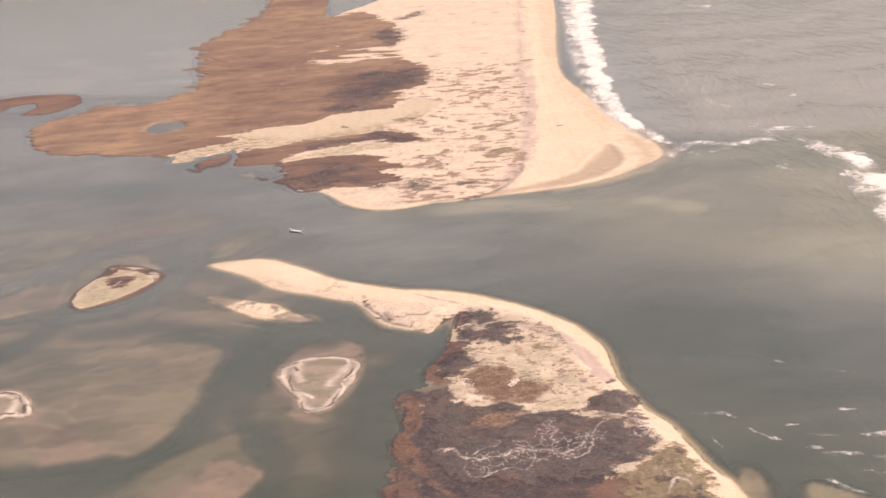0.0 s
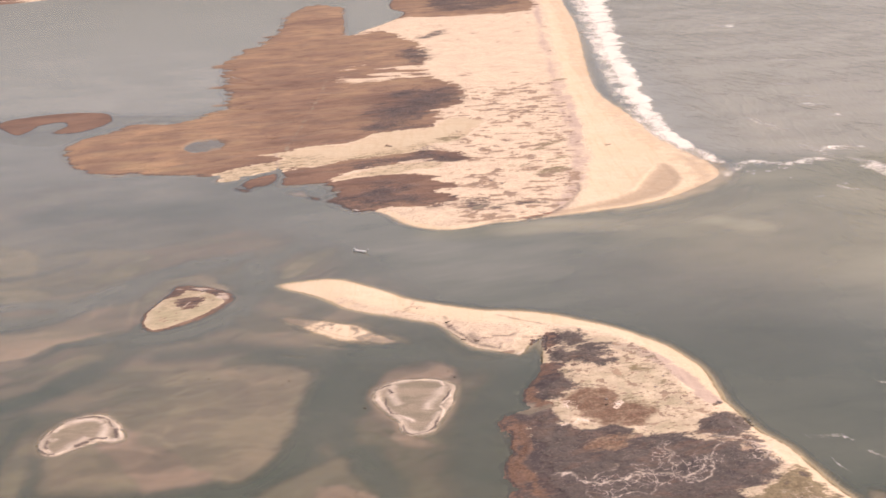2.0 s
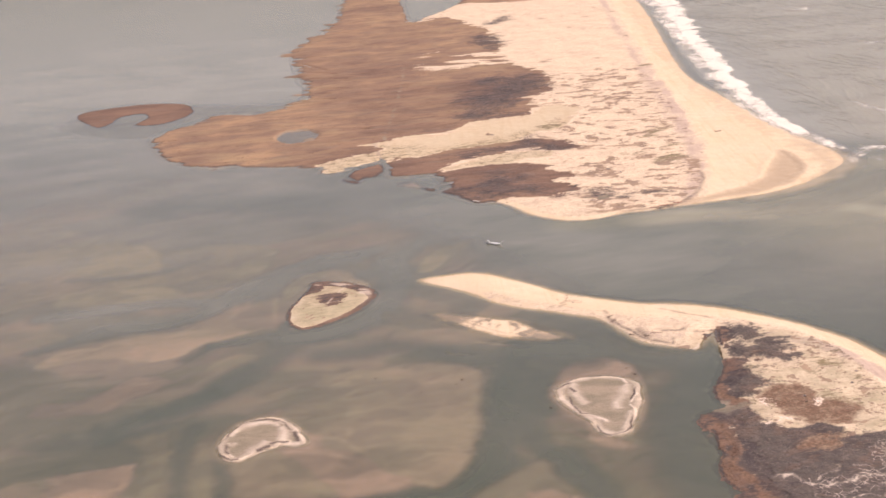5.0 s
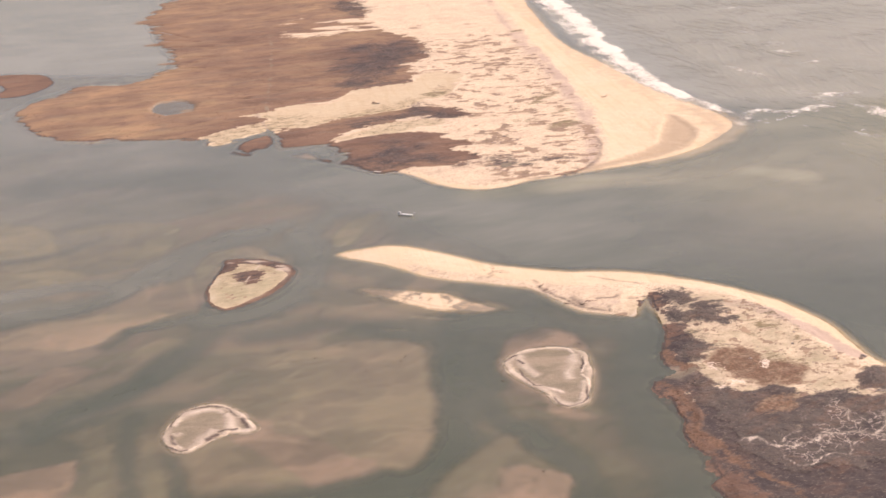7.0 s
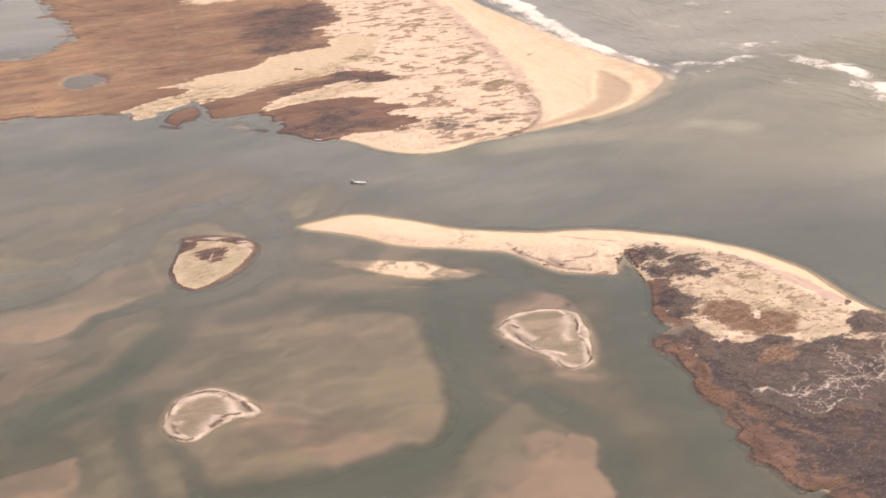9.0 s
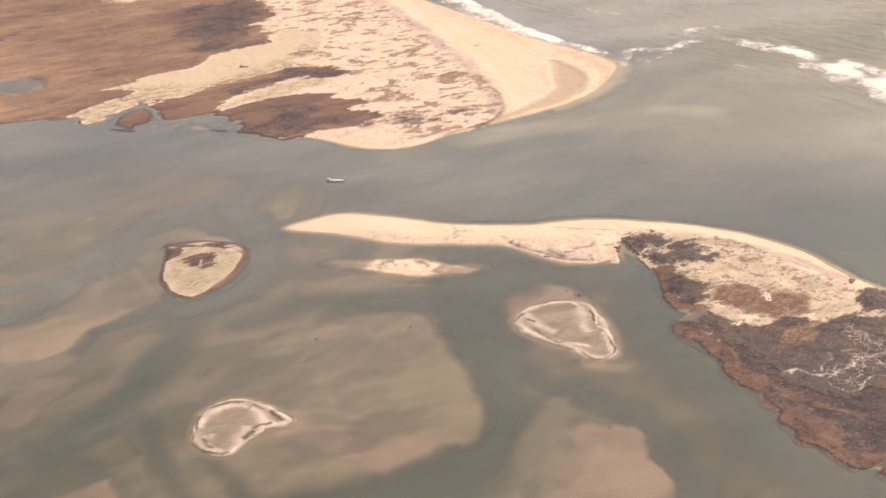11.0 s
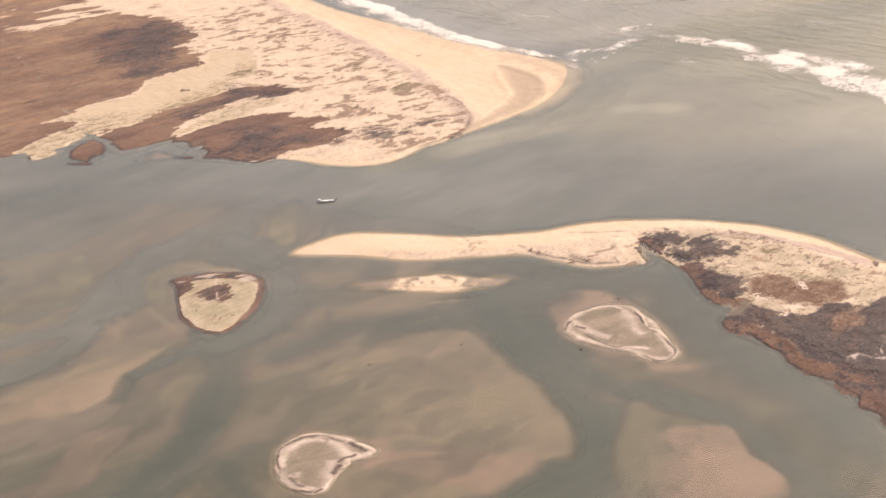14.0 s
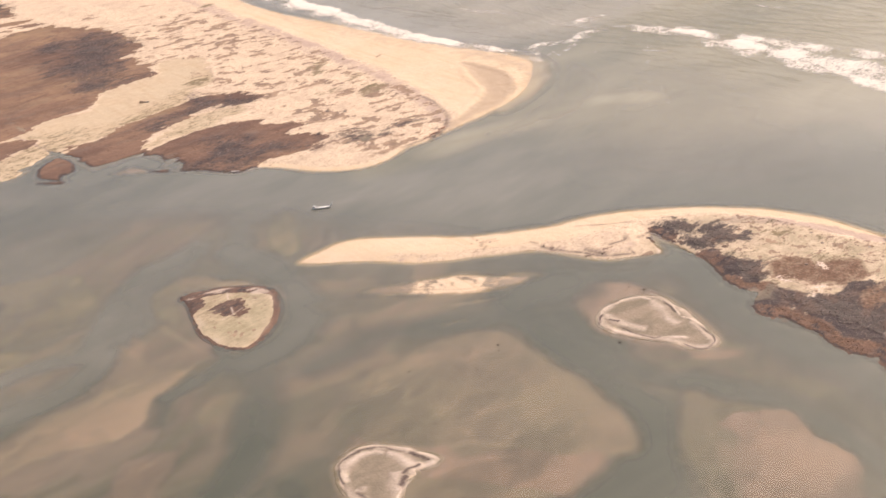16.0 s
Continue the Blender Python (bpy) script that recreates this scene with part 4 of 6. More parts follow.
n["thicket"] = zone_field(N_THICKET, x, y, 15, 7, 14, 63, 9, 8) * step(0.6, 0.4, sand_finger)
n["thicket"] = np.clip(0.70 * n["thicket"] - 0.20 * step(-0.3, 0.5, fbm(x * 0.7, y, 19, 69, 4, 0.55)) + 0.04, 0, 1)
n["rush"] = np.clip(0.25 + 0.65 * step(-210, -330, x) * step(1500, 1250, y) + 0.35 * step(1250, 1600, y) + 0.7 * fbm(x * 0.5, y, 60, 73, 4) - 0.5 * n["thicket"], 0, 1)
scrub = zone_field(N_SCRUB, x, y, 3.5, 2, 5, 131, 3, 3)
n["thicket"] = np.maximum(n["thicket"], 0.64 * scrub * step(-0.5, 0.1, fbm(x * 0.6, y, 7, 132, 4)))
# a dark peat bank fronts the marsh
n["thicket"] = np.maximum(n["thicket"], 0.8 * step(2.6, 1.2, ns) * step(-0.8, 0.2, ns) * (n["marsh"] > 0.5))
n["thicket"] = np.maximum(n["thicket"], 0.62 * step(0.42, 0.62, fbm(x * 0.5, y, 22, 79, 5)) * n["marsh"] * step(-230, -150, x) * step(1230, 1290, y))
beach_line = [(30, 931), (50, 995), (68, 1092), (72, 1189), (75, 1315), (82, 1445), (92, 1671), (104, 1861), (112, 2096), (147, 2506), (280, 3600), (330, 4400)]
seaward = x - np.interp(y, [p[1] for p in beach_line], [p[0] for p in beach_line])
n["dune"] = np.clip(0.5 - seaward / 16 + 0.3 * fbm(x, y, 20, 66), 0, 1) * step(2, 9, ns)
n["sparse"] = np.clip(n["dune"] * (0.85 + 0.35 * fbm(x, y, 60, 67)) - 0.6 * sand_finger, 0, 1) * step(-120, -40, x + 0.10 * (y - 1200)) * step(1500, 1350, y)
n["tuft"] = step(0.10, 0.30, fbm(x * 0.5 + 0.05 * y, y, 6.2, 65, 4, 0.62) + 0.16 * fbm(x * 0.6, y, 45, 60, 3) + 0.10 * step(1120, 960, y)) * np.clip(n["sparse"] * 1.3, 0, 1) * step(-1, -14, seaward)
n["tuft"] = np.maximum(n["tuft"], 0.8 * step(0.40, 0.6, fbm(x * 0.6, y, 15, 59, 5, 0.6)) * n["dune"] * step(1400, 1480, y))
n["dune"] = n["dune"] * (1 - 0.9 * step(0.4, 0.7, sand_finger))
n["wrack"] = np.clip(0.75 - np.abs(seaward + 14) / 26 + 0.35 * fbm(x * 2, y * 0.5, 20, 58), 0, 1) * 0.85
n["wrack"] = np.maximum(n["wrack"], (0.58 + 0.4 * fbm(x, y, 30, 55, 3)) * step(9, 3, line_distance(curve([(74, 1420), (70, 1308), (66, 1218), (58, 1130), (55, 1059), (34, 975)], False), ax, ay)[0] + 3 * fbm(x * 2, y * 0.4, 14, 57)))
n["olive"] = 0.66 * zone_field([[(20, 1149), (34, 1158), (54, 1161), (49, 1147), (29, 1126), (17, 1121), (17, 1135)], [(20, 1090), (30, 1096), (49, 1099), (46, 1091), (31, 1081)], [(17, 1059), (33, 1069), (47, 1061), (45, 1052), (28, 1039), (18, 1042), (9, 1041)],
                         [(-11, 1077), (4, 1082), (14, 1081), (2, 1071)], [(60, 1422), (72, 1436), (84, 1430), (76, 1414)], [(-70, 1196), (-52, 1204), (-42, 1190), (-60, 1180)]], x, y, 5, 3, 6, 68, 3, 7)
n["olive"] = np.maximum(n["olive"], 0.56 * zone_field([[(-166, 1123), (-146, 1153), (-101, 1158), (-83, 1164), (-108, 1144), (-142, 1125)]], x, y, 8, 4, 8, 70, 4, 6))
n["olive"] = np.maximum(n["olive"], 0.46 * step(0.2, 0.7, sand_finger) * step(1150, 1115, y - 0.5 * (x + 200)))
n["olive"] = np.maximum(n["olive"], 0.48 * step(0.3, 0.9, sand_finger) * step(-120, -190, x) * step(1190, 1150, y + 0.25 * (x + 190)))
trough = inside([(121, 1056), (128, 1036), (126, 1003), (117, 984), (98, 962), (71, 949), (46, 944), (18, 936), (20, 941), (50, 953), (74, 966), (90, 987), (105, 1018), (114, 1040)], ax, ay, 30, 4)
outer = inside([(134, 1100), (121, 1075), (127, 1040), (127, 1003), (118, 978), (132, 968), (160, 985), (172, 1009), (170, 1056), (156, 1101)], ax, ay, 30, 3)
n["wet"] = np.clip(np.maximum(np.maximum(0.62 + trough / 9, 0.26 + outer / 60), 0.22 * np.exp(-(((ns - 1.5) / 1.6) ** 2)) * (n["marsh"] < 0.4)), 0, 1)
hook_berm = step(4.5, 1.0, line_distance(curve([(110, 1042), (98, 1018), (91, 998), (85, 984), (74, 974), (51, 961), (21, 946)], False), ax, ay)[0])
at_tip = step(95, 125, x) * step(1130, 1090, y)
n["wet"] = np.maximum(n["wet"], 0.5 * step(30, 16, ns + 5 * fbm(x * 2, y * 0.4, 30, 152, 3)) * step(85, 100, x) * step(1060, 1110, y))
n["wet"] = np.maximum(n["wet"], at_tip * 0.66 * step(15, 0, ns + 3 * fbm(x, y, 18, 151, 3)))
z = rise(ns, 0.12 - 0.085 * at_tip, 1.0, 12 + 6 * at_tip) + 0.5 * hook_berm
z = np.where(n["marsh"] > 0.5, np.where(ns < 0, 0.35 * ns, 0.62 * (1 - np.exp(-ns / 1.2)) + 0.10 * fbm(x, y, 9, 71)), z)
z = z + n["dune"] * step(4, 20, ns) * (0.7 + 0.9 * fbm(x, y, 22, 72, 5)) + n["thicket"] * 0.4 * step(2, 10, ns)
z = z - 0.55 * step(-2, 6, trough) - 0.06 * step(-2, 10, outer)
pond = inside(POND, ax, ay, 30, 4)
small_pond = inside([(-240, 1237), (-234, 1244), (-224, 1242), (-228, 1234)], ax, ay, 20, 3)
z = z - 1.5 * step(-1.0, 2.5, np.maximum(pond, small_pond))
for ditch in DITCHES:
    z = z - 1.1 * step(2.6, 1.0, line_distance(np.array(ditch, float), ax, ay)[0])
path_ = line_distance(curve([(-214, 1190), (-208, 1275), (-200, 1400), (-196, 1520)], False), ax, ay)[0]
n["wrack"] = np.maximum(n["wrack"], 0.5 * step(3.5, 1.5, path_))
n["straw"] = 0.45 * step(0.3, 0.8, sand_finger)
n["stain"] = strokes([([(-38, 927), (-9, 931), (9, 935), (24, 947), (33, 963), (41, 986), (45, 1014)], 1.4, 0.75)], *warped(x, y, 6, 1.5, 144))
n["mud"] = np.maximum(np.maximum(0.46 * step(3.5, 1.2, path_), 0.9 * step(-1, 1.5, pond)), 0.9 * step(-1, 1.2, inside([(-45, 966), (-37, 967), (-36, 958), (-45, 955)], ax, ay, 20, 3))) + 0.55 * step(1.3, 0.5, line_distance(curve([(-217, 1118), (-214, 1157), (-214, 1192)], False), ax, ay)[0])
creek = line_distance(curve([(-207, 1096), (-214, 1119), (-219, 1147), (-223, 1181)], False), ax, ay)[0]
n["wrack"] = np.maximum(n["wrack"], 0.8 * step(3.2, 1.2, creek))
z = z - 0.9 * step(2.4, 0.8, creek) * step(1150, 1120, y)
inlet = line_distance(curve([(-156, 1038), (-168, 1034), (-182, 1044)], False), ax, ay)[0]
z = z - 1.2 * step(5, 1.5, inlet)
island("barrier_island", x, y, z, n, "long low barrier island of pale sand, dunes and rust-brown marsh", "island")
NORTH_GRID = (nxs, nys, z, n)

# the southern barrier island with its spit
sxs = np.concatenate([spaced(-196, -60, 0.9, 0.8), spaced(-59.2, 172, 0.75, 0.8)])
sys_ = np.concatenate([spaced(228, 440, 5, 1.4), spaced(441.5, 832, 0.75, 0.9)])
x, y = np.meshgrid(sxs, sys_)
ax, ay = warped(x, y, 9, 1.0, 22)
bay_edge = step(20, -20, x) * step(690, 600, y)
ss = inside(SOUTH, ax + bay_edge * 3.5 * fbm(x, y, 8, 23, 3), ay + bay_edge * 2.5 * fbm(x, y, 7, 24, 3), 60, 4)
s = {}
S_MARSH = [[(-70, 614), (-40, 611), (-30, 606), (-29, 582), (-28, 537), (-18, 506), (-10, 481), (9, 441), (19, 381), (-60, 381)], [(-24, 669), (-2, 661), (-10, 646), (-20, 631), (-20, 607), (-30, 602), (-40, 622), (-30, 656)],
           [(-10, 707), (-6, 691), (-14, 673), (-20, 681), (-18, 703)], [(-20, 501), (19, 501), (59, 499), (49, 441), (-11, 441)]]
# dark shrubs: two patches at the neck, a hollow by the bay, the broad mass, clumps behind the beach
S_THICKET = [[(-9, 678), (7, 682), (22, 680), (18, 668), (21, 660), (14, 649), (8, 656), (0, 664), (-14, 666)], [(-5, 703), (4, 703), (11, 693), (4, 686), (-5, 690), (-8, 696)],
             [(-26, 634), (-16, 644), (-7, 643), (-6, 630), (-13, 617), (-23, 618), (-27, 627)], [(-38, 599), (-24, 599), (-16, 585), (-6, 571), (-11, 559), (-1, 548), (-6, 535), (-38, 548), (-35, 564), (-34, 585)]]
S_THICKET.append([(-38, 560), (-12, 552), (0, 544), (14, 547), (24, 565), (33, 567), (42, 568), (50, 561), (66, 562), (76, 564), (70, 547), (79, 539), (77, 524), (60, 508), (47, 497), (40, 470), (30, 440), (-14, 440), (-30, 480), (-36, 520)])
S_THICKET.append([(-20, 590), (-10, 578), (-2, 577), (8, 576), (20, 567), (30, 566), (30, 545), (-12, 542)])
S_THICKET.append([(50, 571), (61, 581), (71, 585), (75, 579), (70, 560), (56, 562)])
s["marsh"] = zone_field(S_MARSH, x, y, 4, 3.5, 5, 81, 9)
s["thicket"] = zone_field(S_THICKET, x, y, 6, 3, 7, 82, 6, 5)
s["thicket"] = np.clip(s["thicket"] + 0.14 * step(0.05, 0.3, s["thicket"]), 0, 1) * (0.78 + 0.22 * step(-0.5, 0.1, fbm(x, y, 13, 83)))
s["thicket"] = np.clip(s["thicket"] * 1.12, 0, 1) * (1 - 0.2 * step(612, 640, y) * step(-0.3, 0.3, fbm(x, y, 9, 130, 4)))
s["thicket"] = np.maximum(s["thicket"], 0.42 * zone_field([[(-18, 662), (-4, 664), (2, 652), (0, 636), (-4, 618), (-6, 598), (-14, 598), (-10, 615), (-12, 640)]], x, y, 5, 3, 6, 153, 6))
s["thicket"] = np.maximum(s["thicket"], 0.44 * zone_field([[(1, 631), (9, 633), (11, 627), (7, 622), (0, 624)]], x, y, 3, 2, 4, 150, 3))
s["thicket"] = np.maximum(s["thicket"], (0.26 + 0.40 * step(-0.05, 0.35, fbm(x * 0.7, y, 11, 100, 5, 0.62))) * step(0.4, 0.7, s["marsh"]))
# rust-brown bracken: soft patches on the dune and strips along the bay
BAY_RUST = [([(-19, 659), (-26, 639), (-30, 626), (-26, 617), (-19, 610)], 2.2, 0.85), ([(-44, 602), (-39, 594), (-36, 583), (-35, 571), (-37, 558), (-41, 547), (-35, 533), (-32, 519), (-25, 506), (-19, 493), (-15, 478)], 2.6, 0.9),
            ([(-46, 583), (-42, 576), (-43, 563), (-46, 551), (-44, 535), (-47, 515)], 2.6, 0.7), ([(-18, 676), (-13, 668), (-12, 660)], 2.5, 0.5)]
strips = strokes(BAY_RUST, *warped(x, y, 9, 2.0, 146))
s["rust"] = 0.95 * zone_field([[(-7, 569), (6, 572), (16, 565), (17, 557), (7, 550), (-5, 552), (-10, 559)]], x, y, 8, 3, 8, 147, 5)
s["rust"] = np.maximum(s["rust"], zone_field([[(-11, 613), (-8, 620), (3, 625), (12, 620), (17, 606), (28, 602), (30, 591), (21, 580), (8, 582), (-1, 592), (-8, 604)]], x, y, 5, 3, 7, 126, 6))
s["rust"] = np.maximum(s["rust"], 0.55 * zone_field([[(-18, 505), (-2, 509), (12, 504), (21, 493), (-21, 499)]], x, y, 8, 4, 8, 127, 5))
s["thicket"] = s["thicket"] * (1 - 0.7 * np.maximum(step(0.3, 0.9, s["rust"]), strips))
s["rust"] = np.maximum(np.maximum(s["rust"], strips), 0.32 * step(-0.1, 0.4, fbm(x * 0.6, y, 16, 148, 4)) * np.maximum(step(0.3, 0.7, s["thicket"]), s["marsh"]))
s["thicket"] = np.maximum(s["thicket"], 0.75 * step(2.0, 1.0, ss) * step(-0.4, 0.3, ss) * (s["marsh"] > 0.45))
inland = inside([(11, 708), (36, 686), (49, 658), (56, 619), (67, 588), (75, 558), (87, 527), (94, 495), (97, 479), (110, 431), (128, 371), (138, 301), (-80, 302), (-80, 562), (-29, 713)], ax, ay, 40, 3)
s["dune"] = np.clip(0.5 + inland / 6, 0, 1) * step(1, 4, ss)
spit = np.clip(0.5 + inside([(-148, 797), (-118, 774), (-77, 743), (-49, 729), (-10, 719), (-14, 701), (-26, 675), (-49, 681), (-69, 708), (-98, 740), (-138, 764)], ax, ay, 30, 3) / 10, 0, 1)
s["sparse"] = np.clip(s["dune"] * (0.85 + 0.3 * fbm(x, y, 25, 84)), 0, 1) + 0.35 * spit * step(-110, -60, x)
s["dune"] = np.maximum(s["dune"], spit * (0.45 + 0.35 * step(-150, -90, x) + 0.3 * fbm(x * 0.7, y, 14, 108, 4)))
s["tuft"] = step(0.06, 0.30, fbm(x * 0.7, y, 3.6, 95, 5, 0.68) + 0.25 * fbm(x, y, 24, 96)) * np.clip(s["sparse"], 0, 1) * step(702, 680, y + 0.2 * np.abs(x - 10))
s["tuft"] = np.maximum(s["tuft"], step(0.15, 0.4, fbm(x * 0.5, y, 6, 97, 5, 0.66)) * spit * step(-130, -70, x) * 0.9)
s["tuft"] = np.maximum(s["tuft"], 0.62 * zone_field([[(-98, 770), (-92, 772), (-84, 763), (-88, 757), (-96, 762)]], x, y, 4, 3, 3, 98, 8))
back = line_distance(curve([(14, 688), (30, 675), (39, 667), (48, 653), (53, 640), (58, 625), (62, 610), (64, 602)], False), ax, ay)[0]
s["wrack"] = (0.92 + 0.4 * fbm(x * 0.6, y, 9, 99, 4)) * step(8.0, 2.0, back + 2.5 * fbm(x, y, 7, 128, 4))
s["wrack"] = np.maximum(s["wrack"], 0.5 * spit * step(-0.05, 0.3, fbm(0.22 * (0.89 * x - 0.45 * y), 1.3 * (0.45 * x + 0.89 * y), 7, 129, 5)))
# olive grass: a field at the ocean side, patches on the dune, thin all over
field = zone_field([[(50, 490), (64, 507), (76, 520), (88, 530), (96, 513), (97, 485), (106, 440), (52, 440)]], x, y, 4, 3, 7, 85, 5)
s["olive"] = np.maximum(field, 0.62 * zone_field([[(23, 650), (36, 652), (43, 645), (33, 637), (20, 635)], [(41, 633), (48, 632), (47, 621), (39, 616), (38, 625)], [(16, 613), (30, 611), (34, 597), (22, 591)]], x, y, 6, 4, 5, 101, 6))
s["olive"] = np.maximum(s["olive"], 0.50 * step(-0.2, 0.35, fbm(x * 0.7, y * 1.2, 4.0, 107, 5, 0.72) + 0.35 * fbm(x, y, 22, 125, 3)) * s["dune"] * step(700, 680, y))
s["tuft"] = s["tuft"] * (1 - 0.8 * field)
s["thicket"] = s["thicket"] * (1 - 0.8 * field)
s["thicket"] = np.maximum(s["thicket"], 0.6 * field * step(0.22, 0.4, fbm(x * 0.8, y, 9, 149, 4)))
s["web"] = zone_field([[(-27, 536), (-12, 536), (10, 538), (22, 558), (32, 557), (39, 546), (47, 544), (57, 553), (51, 526), (37, 517), (18, 514), (5, 505), (-7, 507), (-14, 523)], [(60, 575), (72, 566), (84, 548), (78, 530), (66, 545)], [(78, 520), (92, 505), (88, 490), (76, 500)]], x, y, 7, 4, 8, 89)
s["track"] = 0.60 * zone_field([[(-15, 611), (-8, 612), (-7, 604), (-6, 594), (-1, 590), (1, 580), (-5, 582), (-14, 584), (-12, 593), (-12, 603)], [(10, 607), (18, 611), (22, 605), (15, 596), (9, 597)]], x, y, 3, 3, 5, 91, 5)
SPIT_STAIN = [
    ([(-73, 743), (-71, 737)], 0.91, 0.77),
    ([(-72, 735), (-69, 727), (-65, 717), (-60, 709)], 0.91, 0.88),
    ([(-61, 711), (-57, 701), (-52, 696), (-42, 689)], 1.04, 0.94),
    ([(-58, 712), (-55, 704), (-53, 698)], 1.95, 0.88),
    ([(-45, 706), (-34, 703), (-30, 707)], 1.04, 0.83),
    ([(-27, 700), (-19, 702), (-12, 702)], 1.04, 0.83),
    ([(-41, 740), (-31, 733), (-21, 724), (-12, 718)], 0.78, 0.66),
    ([(-39, 695), (-42, 687)], 1.04, 0.77),
    ([(-97, 757), (-93, 761), (-89, 761)], 1.04, 0.55),
    ([(-98, 754), (-93, 756)], 1.04, 0.55),
]
SPIT_PALE = [([(-75, 731), (-67, 715), (-59, 696), (-44, 685), (-33, 679), (-28, 682), (-26, 688)], 0.9, 0.9)]
SANDY_PATHS = [
    ([(-26, 535), (-20, 537), (-15, 531), (-7, 525), (1, 525), (9, 528), (13, 532), (20, 529), (28, 530), (35, 526), (40, 519), (48, 529), (50, 541), (56, 553), (60, 557)], 0.36, 1.0),
    ([(50, 566), (64, 561), (74, 555), (79, 550), (85, 539)], 0.5, 1.0),
    ([(-11, 523), (-12, 516), (-9, 509), (-2, 508), (3, 512), (10, 514), (15, 511), (20, 516)], 0.3, 0.9),
]
SIDE_PATHS = [
    ([(35, 526), (44, 533), (49, 544)], 0.4, 0.9),
    ([(27, 556), (33, 549), (30, 541), (34, 535)], 0.34, 0.8),
    ([(-7, 530), (-2, 535), (4, 536)], 0.34, 0.8),
    ([(82, 554), (77, 540), (79, 532)], 0.45, 0.9),
    ([(77, 483), (82, 497), (87, 494), (90, 487)], 0.45, 0.8),
    ([(7, 525), (12, 528), (16, 529)], 1.0, 1.0),
    ([(-22, 535), (-18, 536)], 0.8, 0.8),
]
u, v = warped(x, y, 7, 1.8, 145)
paths = strokes(SANDY_PATHS + SIDE_PATHS, *warped(u, v, 2.4, 1.3, 139)) * (0.45 + 0.75 * step(-0.25, 0.2, fbm(x, y, 4, 140, 4)))
s["shell"] = np.maximum(strokes(SPIT_PALE, x, y), np.clip(paths, 0, 1))
s["stain"] = np.maximum(strokes(SPIT_STAIN, ax, ay), strokes([([(-37, 594), (-34, 577), (-35, 561), (-36, 545), (-31, 536), (-27, 522), (-22, 508)], 0.9, 0.6)], ax, ay))
s["straw"] = np.clip(0.46 + 0.6 * fbm(x * 0.8, y, 9, 143, 5, 0.66), 0, 0.88) * np.clip(inland / 12, 0, 1) * step(704, 690, y) * (1 - field)
s["wet"] = 0.17 * np.exp(-(((ss - 1.2) / 1.4) ** 2)) * (s["marsh"] < 0.4)
s["mud"] = zone_field([[(-39, 616), (-31, 615), (-21, 609), (-22, 602), (-34, 601), (-40, 605)]], x, y, 4, 3, 6, 92)
z = rise(ss, 0.12, 1.1, 7)
z = np.where(s["marsh"] > 0.5, np.where(ss < 0, 0.3 * ss, 0.62 * (1 - np.exp(-ss / 1.5)) + 0.12 * fbm(x, y, 6, 93)), z)
z = z + np.clip(s["dune"], 0, 1) * step(3, 10, ss) * (0.6 + 0.8 * fbm(x, y, 12, 94, 5)) - 0.35 * np.clip(s["mud"], 0, 1)
z = z - 0.3 * s["track"] * s["thicket"]
z = z - 1.3 * step(3.0, 1.0, line_distance(curve([(-46, 456), (-25, 459), (-9, 455), (11, 451)], False), ax, ay)[0])
island("sand_spit", x, y, z, s, "pale sand spit tapering from a dark scrubby barrier island", "island")
SOUTH_GRID = (sxs, sys_, z, s)


def islet(name, outline, pad, h, label, seed, shape):
    line = np.array(outline, float)
    lo, hi = line.min(0) - pad, line.max(0) + pad
    ix, iy = np.arange(lo[0], hi[0], h), np.arange(lo[1], hi[1], h)
    x, y = np.meshgrid(ix, iy)
    ax, ay = warped(x, y, 8, 1.2, seed)
    d = inside(outline, ax, ay, 40, 4)
    z, zones = shape(x, y, ax, ay, d)
    ob = island(name, x, y, z, zones, label, "islet")
    return ob, (ix, iy, z, zones)


